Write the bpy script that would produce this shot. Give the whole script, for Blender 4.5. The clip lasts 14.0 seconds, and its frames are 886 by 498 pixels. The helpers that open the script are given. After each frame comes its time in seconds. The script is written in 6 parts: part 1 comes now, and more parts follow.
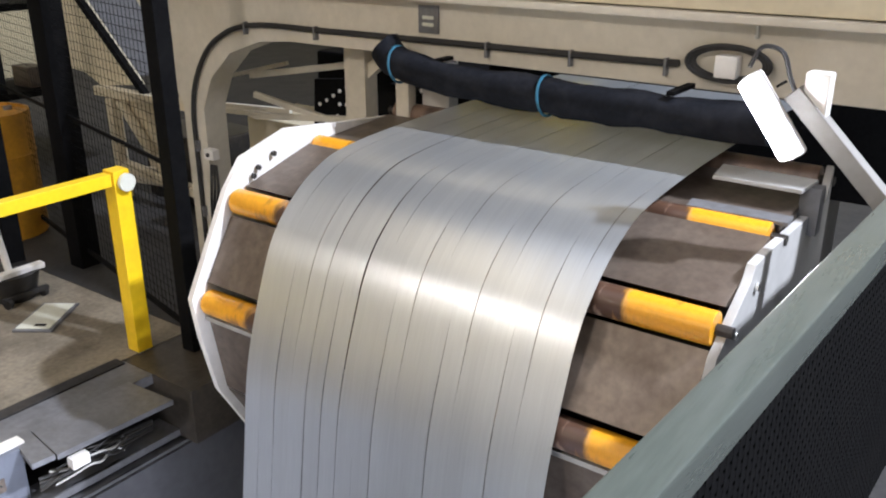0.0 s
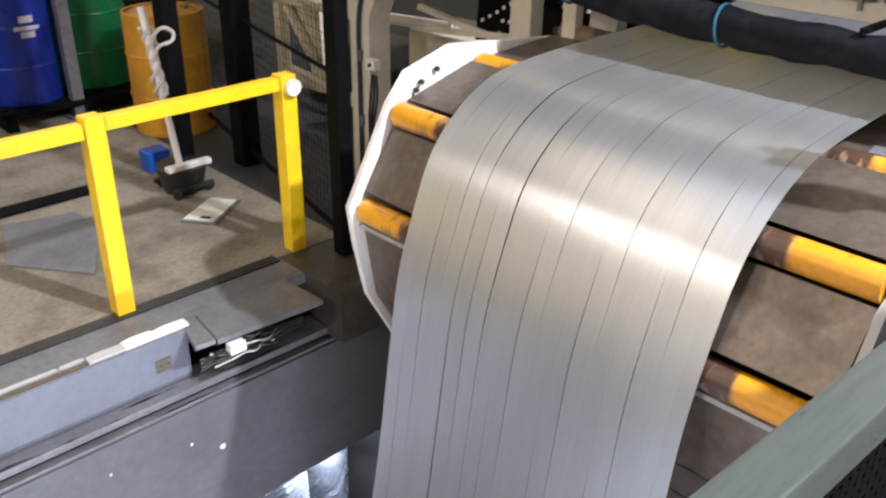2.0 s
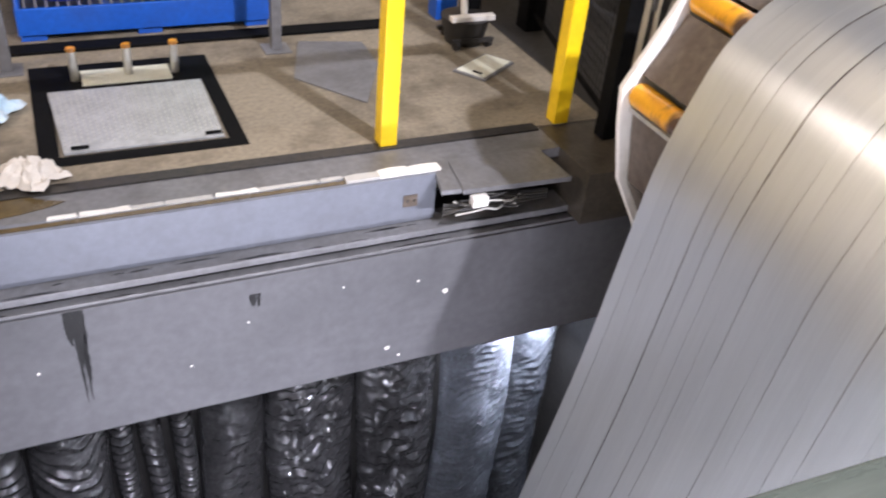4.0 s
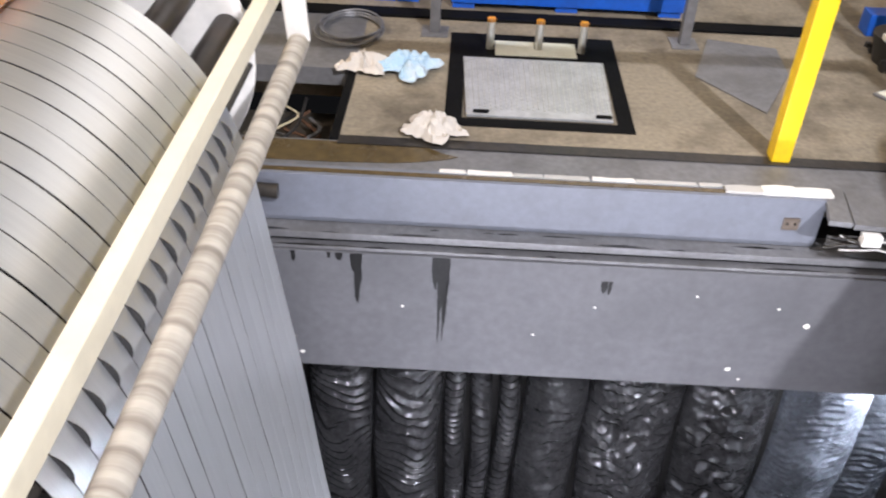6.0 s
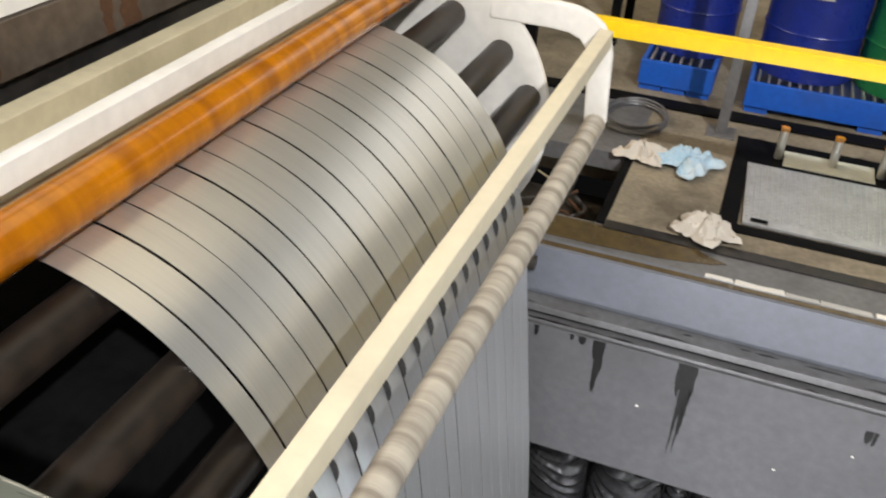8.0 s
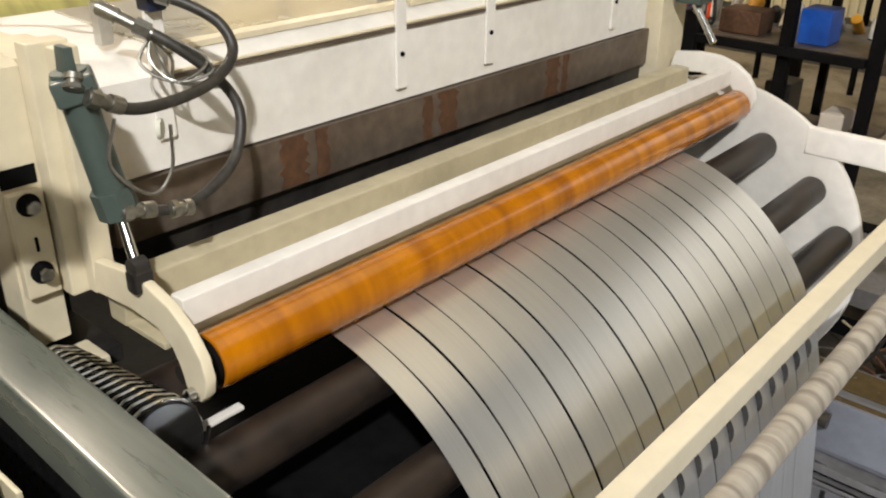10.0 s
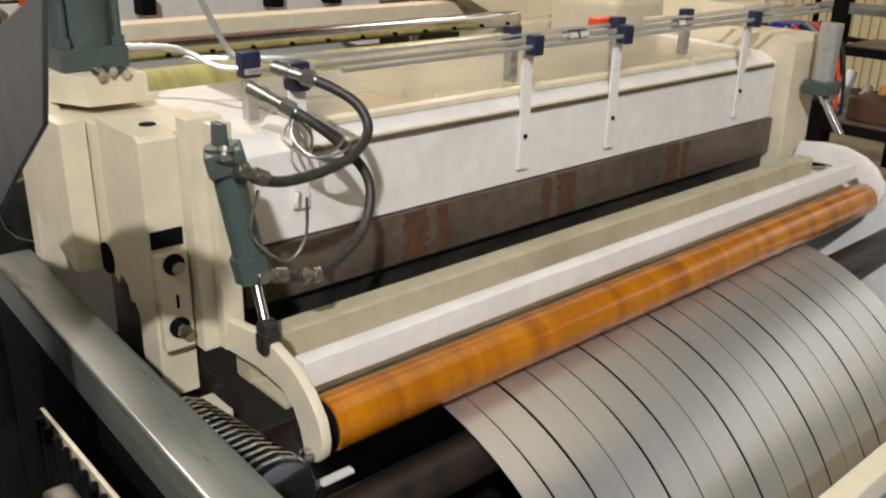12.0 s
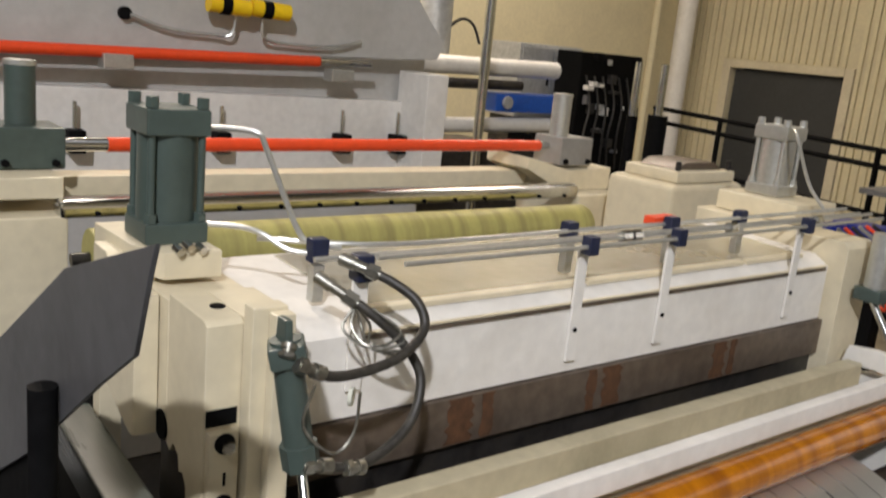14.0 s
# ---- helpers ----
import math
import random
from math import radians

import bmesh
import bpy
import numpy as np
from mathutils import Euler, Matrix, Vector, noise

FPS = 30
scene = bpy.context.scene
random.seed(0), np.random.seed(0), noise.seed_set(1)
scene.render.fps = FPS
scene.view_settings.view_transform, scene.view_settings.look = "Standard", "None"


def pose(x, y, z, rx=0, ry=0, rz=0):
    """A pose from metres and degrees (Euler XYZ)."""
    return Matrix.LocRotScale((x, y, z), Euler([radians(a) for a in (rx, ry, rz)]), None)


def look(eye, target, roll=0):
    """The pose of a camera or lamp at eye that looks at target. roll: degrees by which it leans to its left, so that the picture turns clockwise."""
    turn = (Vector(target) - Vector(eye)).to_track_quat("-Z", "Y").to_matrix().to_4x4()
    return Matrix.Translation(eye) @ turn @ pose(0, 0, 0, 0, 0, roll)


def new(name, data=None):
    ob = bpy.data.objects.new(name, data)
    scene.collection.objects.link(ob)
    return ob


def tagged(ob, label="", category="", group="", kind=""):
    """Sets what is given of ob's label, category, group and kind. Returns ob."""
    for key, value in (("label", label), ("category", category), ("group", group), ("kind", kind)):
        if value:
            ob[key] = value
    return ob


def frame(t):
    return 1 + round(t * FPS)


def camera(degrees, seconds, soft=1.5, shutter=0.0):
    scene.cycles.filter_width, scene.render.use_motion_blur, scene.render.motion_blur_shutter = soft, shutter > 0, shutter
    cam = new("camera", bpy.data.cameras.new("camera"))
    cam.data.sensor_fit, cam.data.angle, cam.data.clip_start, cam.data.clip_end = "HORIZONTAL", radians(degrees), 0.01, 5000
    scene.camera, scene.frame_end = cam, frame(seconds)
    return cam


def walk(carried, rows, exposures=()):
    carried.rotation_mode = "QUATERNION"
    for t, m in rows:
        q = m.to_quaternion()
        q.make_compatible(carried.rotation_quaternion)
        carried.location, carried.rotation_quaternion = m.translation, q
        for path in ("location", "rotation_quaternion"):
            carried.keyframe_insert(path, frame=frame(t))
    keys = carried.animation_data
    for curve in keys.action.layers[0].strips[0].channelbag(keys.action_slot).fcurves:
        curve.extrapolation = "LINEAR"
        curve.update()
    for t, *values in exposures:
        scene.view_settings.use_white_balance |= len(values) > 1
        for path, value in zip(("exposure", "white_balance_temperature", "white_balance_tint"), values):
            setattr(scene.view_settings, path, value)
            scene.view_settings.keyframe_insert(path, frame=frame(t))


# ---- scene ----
EXPO = [(0.0, -0.14, 5850, 17), (1.5, -0.04, 5950, 18), (2.2, -0.06, 6100, 20), (4.5, 0.17, 6250, 23), (5.5, 0.38, 6300, 23), (6.0, 0.12, 6300, 20), (6.5, -0.04, 6300, 20), (7.0, -0.29, 6350, 17), (8.0, -0.38, 6750, 13), (9.0, -0.42, 7050, 12), (11.5, -0.67, 6600, 16), (13.0, -0.94, 6550, 16), (13.5, -0.99, 6500, 16), (14.0, -0.87, 6500, 16)]
cam = camera(53.59, 14.0, soft=2.0, shutter=0.4)
walk(cam, [
    (0.0, pose(0.028, 0.026, 2.181, 68.69, 0.15, -53.89)),
    (0.5, pose(0.024, 0.033, 2.197, 68.29, 0.02, -53.61)),
    (1.0, pose(0.020, 0.042, 2.206, 67.13, 0.08, -51.94)),
    (1.5, pose(0.004, 0.056, 2.195, 65.82, -0.41, -47.52)),
    (2.0, pose(-0.022, 0.069, 2.205, 63.27, -0.71, -43.83)),
    (4.5, pose(-0.080, 0.068, 2.137, 53.89, -4.47, -17.09)),
    (5.0, pose(-0.095, 0.067, 2.146, 53.32, -3.30, -10.45)),
    (5.5, pose(-0.099, 0.067, 2.151, 52.35, -2.76, -3.91)),
    (6.0, pose(-0.104, 0.067, 2.153, 52.81, -1.93, 2.53)),
    (6.5, pose(-0.124, 0.082, 2.161, 53.48, -2.73, 6.56)),
    (7.0, pose(-0.172, 0.086, 2.139, 54.55, -2.71, 14.38)),
    (7.5, pose(-0.197, 0.079, 2.149, 55.58, -2.48, 18.82)),
    (8.0, pose(-0.225, 0.094, 2.120, 57.14, -2.87, 21.19)),
    (8.5, pose(-0.259, 0.115, 2.089, 59.43, -2.67, 26.92)),
    (9.0, pose(-0.250, 0.109, 2.116, 61.18, -3.06, 35.19)),
    (11.5, pose(-0.190, 0.069, 2.095, 67.54, 0.19, 45.40)),
    (12.0, pose(-0.208, 0.056, 2.140, 68.72, -1.15, 48.60)),
    (12.5, pose(-0.205, 0.045, 2.197, 69.96, -2.11, 49.68)),
    (13.0, pose(-0.207, 0.034, 2.222, 71.03, -2.90, 51.08)),
    (13.5, pose(-0.212, 0.035, 2.261, 72.75, -4.08, 52.31)),
    (14.0, pose(-0.219, 0.028, 2.282, 76.76, -5.44, 52.78)),
], exposures=EXPO)

# ---------------------------------------------------------------- light
world = bpy.data.worlds.new("world")
scene.world = world
world.use_nodes = True
world.node_tree.nodes["Background"].inputs[0].default_value = (0.9, 0.95, 1.0, 1)
world.node_tree.nodes["Background"].inputs[1].default_value = 0.005


def lamp(name, x, y, z, sx, sy, watts, colour, target=None):
    d = bpy.data.lights.new(name, "AREA")
    d.shape, d.size, d.size_y, d.energy, d.color = "RECTANGLE", sx, sy, watts, colour
    ob = new(name, d)
    ob.matrix_world = look((x, y, z), target or (x, y + 0.001, z - 1))
    return ob


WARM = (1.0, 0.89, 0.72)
GOLD = (1.0, 0.80, 0.48)
SOFT = (1.0, 0.97, 0.90)
COOL = (0.93, 0.97, 1.0)
# First two and (-6.5, 1.6) follow cast shadows; the others are added fill.
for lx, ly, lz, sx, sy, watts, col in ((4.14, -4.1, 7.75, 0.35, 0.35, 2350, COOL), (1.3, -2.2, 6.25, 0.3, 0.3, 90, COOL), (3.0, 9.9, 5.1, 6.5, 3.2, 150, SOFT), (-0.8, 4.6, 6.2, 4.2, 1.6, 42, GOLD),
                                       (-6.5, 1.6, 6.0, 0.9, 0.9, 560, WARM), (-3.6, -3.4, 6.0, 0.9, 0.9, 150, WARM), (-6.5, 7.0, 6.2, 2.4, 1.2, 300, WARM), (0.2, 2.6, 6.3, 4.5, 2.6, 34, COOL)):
    lamp("high_bay_and_fill_light", lx, ly, lz, sx, sy, watts, col)
lamp("pit_and_fill_light", 2.62, 3.50, -1.17, 0.3, 0.12, 110, (0.85, 0.93, 1.0), (0.4, 3.40, -2.0))
# Unseen wide fill near the south pit wall, added to brighten bags and plate.
lamp("pit_and_fill_light", 0.5, 0.25, -1.2, 1.7, 0.25, 95, (0.92, 0.95, 1.0), (0.9, 3.6, -1.5))


# ---------------------------------------------------------------- materials
def material(name, colour, rough=0.5, metal=0.0, vary=0.25, grain=40.0, stain=None, stain_amount=0.35, stain_scale=3.0,
             bump=0.15, stretch=(1, 1, 1), coat=0.0, emit=0.0, random_tint=0.0, rough_vary=0.15):
    m = bpy.data.materials.new(name)
    m.use_nodes = True
    nt = m.node_tree
    n, ln = nt.nodes, nt.links
    b = n["Principled BSDF"]
    tc = n.new("ShaderNodeTexCoord")
    mp = n.new("ShaderNodeMapping")
    mp.inputs["Scale"].default_value = stretch
    ln.new(tc.outputs["Object"], mp.inputs[0])
    fine = n.new("ShaderNodeTexNoise")
    fine.inputs["Scale"].default_value, fine.inputs["Detail"].default_value = grain, 4
    ln.new(mp.outputs[0], fine.inputs["Vector"])
    big = n.new("ShaderNodeTexNoise")
    big.inputs["Scale"].default_value, big.inputs["Detail"].default_value = stain_scale, 5
    big.inputs["Roughness"].default_value = 0.65
    ln.new(mp.outputs[0], big.inputs["Vector"])
    c = tuple(colour) + (1,)
    dark = tuple(v * (1 - vary) for v in colour) + (1,)
    lite = tuple(min(1, v * (1 + vary * 0.6)) for v in colour) + (1,)
    r1 = n.new("ShaderNodeValToRGB")
    r1.color_ramp.elements[0].position, r1.color_ramp.elements[1].position = 0.3, 0.7
    r1.color_ramp.elements[0].color, r1.color_ramp.elements[1].color = dark, lite
    ln.new(fine.outputs["Fac"], r1.inputs[0])
    mx = n.new("ShaderNodeMix")
    mx.data_type = "RGBA"
    st = stain or tuple(v * 0.45 for v in colour)
    r2 = n.new("ShaderNodeValToRGB")
    r2.color_ramp.elements[0].position, r2.color_ramp.elements[1].position = 0.45, 0.72
    r2.color_ramp.elements[0].color = (0, 0, 0, 1)
    r2.color_ramp.elements[1].color = (stain_amount,) * 3 + (1,)
    ln.new(big.outputs["Fac"], r2.inputs[0])
    ln.new(r2.outputs[0], mx.inputs[0])
    ln.new(r1.outputs[0], mx.inputs[6])
    mx.inputs[7].default_value = tuple(st) + (1,)
    out = mx.outputs[2]
    if random_tint:
        oi = n.new("ShaderNodeObjectInfo")
        hs = n.new("ShaderNodeHueSaturation")
        mr = n.new("ShaderNodeMapRange")
        mr.inputs[3].default_value, mr.inputs[4].default_value = 1 - random_tint, 1 + random_tint
        ln.new(oi.outputs["Random"], mr.inputs[0])
        ln.new(mr.outputs[0], hs.inputs["Value"])
        ln.new(out, hs.inputs["Color"])
        out = hs.outputs[0]
    ln.new(out, b.inputs["Base Color"])
    b.inputs["Metallic"].default_value = metal
    rr = n.new("ShaderNodeMapRange")
    rr.inputs[3].default_value, rr.inputs[4].default_value = max(0.02, rough - rough_vary), min(1, rough + rough_vary)
    ln.new(big.outputs["Fac"], rr.inputs[0])
    ln.new(rr.outputs[0], b.inputs["Roughness"])
    if coat:
        b.inputs["Coat Weight"].default_value, b.inputs["Coat Roughness"].default_value = coat, 0.15
    if bump:
        bp = n.new("ShaderNodeBump")
        bp.inputs["Strength"].default_value, bp.inputs["Distance"].default_value = bump, 0.02 if bump >= 1 else 0.002
        ln.new(fine.outputs["Fac"], bp.inputs["Height"])
        ln.new(bp.outputs[0], b.inputs["Normal"])
    if emit:
        b.inputs["Emission Color"].default_value, b.inputs["Emission Strength"].default_value = c, emit
    return m


def ringed(name, colour, second, along=1, scale=30.0, rough=0.4, coat=0.0, patch=0.5, stain=0.3):
    """A roll's covering with rings worn round it, uneven along its axis (object Y)."""
    m = material(name, colour, rough, 0, 0.08, 60, None, stain, 5, 0.05, coat=coat, rough_vary=0.08)
    n, ln = m.node_tree.nodes, m.node_tree.links
    b = n["Principled BSDF"]
    src = b.inputs["Base Color"].links[0].from_socket
    tc = n.new("ShaderNodeTexCoord")
    mp = n.new("ShaderNodeMapping")
    mp.inputs["Scale"].default_value = (0.25, scale, 0.25)
    ln.new(tc.outputs["Object"], mp.inputs[0])
    no = n.new("ShaderNodeTexNoise")
    no.inputs["Scale"].default_value, no.inputs["Detail"].default_value = 1.0, 6
    ln.new(mp.outputs[0], no.inputs["Vector"])
    rp = n.new("ShaderNodeValToRGB")
    rp.color_ramp.elements[0].position, rp.color_ramp.elements[1].position = 0.42, 0.66
    rp.color_ramp.elements[1].color = (patch,) * 3 + (1,)
    rp.color_ramp.elements[0].color = (0, 0, 0, 1)
    ln.new(no.outputs["Fac"], rp.inputs[0])
    mx = n.new("ShaderNodeMix")
    mx.data_type = "RGBA"
    ln.new(rp.outputs[0], mx.inputs[0])
    ln.new(src, mx.inputs[6])
    mx.inputs[7].default_value = tuple(second) + (1,)
    ln.new(mx.outputs[2], b.inputs["Base Color"])
    return m


def worn_ends(name, ends, middle, scuff):
    """A roll's covering, clean at both ends and worn dark along the middle (object Y), with pale scuffs between."""
    m = material(name, ends, 0.3, 0, 0.08, 60, None, 0.2, 5, 0.05, coat=0.35, rough_vary=0.08)
    n, ln = m.node_tree.nodes, m.node_tree.links
    b = n["Principled BSDF"]
    src = b.inputs["Base Color"].links[0].from_socket
    tc = n.new("ShaderNodeTexCoord")
    sp = n.new("ShaderNodeSeparateXYZ")
    ln.new(tc.outputs["Object"], sp.inputs[0])
    ab = n.new("ShaderNodeMath")
    ab.operation = "ABSOLUTE"
    ln.new(sp.outputs[1], ab.inputs[0])
    mp = n.new("ShaderNodeMapping")
    mp.inputs["Scale"].default_value = (5, 14, 5)
    ln.new(tc.outputs["Object"], mp.inputs[0])
    no = n.new("ShaderNodeTexNoise")
    no.inputs["Scale"].default_value, no.inputs["Detail"].default_value = 1.0, 5
    ln.new(mp.outputs[0], no.inputs["Vector"])
    ad = n.new("ShaderNodeMath")
    ad.operation, ad.use_clamp = "MULTIPLY_ADD", False
    ad.inputs[1].default_value = 0.62
    ln.new(no.outputs["Fac"], ad.inputs[0])
    ln.new(ab.outputs[0], ad.inputs[2])
    r = n.new("ShaderNodeValToRGB")
    r.color_ramp.elements[0].position, r.color_ramp.elements[1].position = 0.51, 0.56
    r.color_ramp.elements[0].color, r.color_ramp.elements[1].color = (0, 0, 0, 1), (1, 1, 1, 1)
    hf = n.new("ShaderNodeMath")
    hf.operation = "MULTIPLY"
    hf.inputs[1].default_value = 0.5
    ln.new(ad.outputs[0], hf.inputs[0])
    ln.new(hf.outputs[0], r.inputs[0])
    pale = n.new("ShaderNodeValToRGB")
    pale.color_ramp.elements[0].position, pale.color_ramp.elements[1].position = 0.52, 0.60
    pale.color_ramp.elements[0].color, pale.color_ramp.elements[1].color = tuple(middle) + (1,), tuple(scuff) + (1,)
    ln.new(no.outputs["Fac"], pale.inputs[0])
    mx = n.new("ShaderNodeMix")
    mx.data_type = "RGBA"
    ln.new(r.outputs[0], mx.inputs[0])
    ln.new(pale.outputs[0], mx.inputs[6])
    ln.new(src, mx.inputs[7])
    ln.new(mx.outputs[2], b.inputs["Base Color"])
    return m


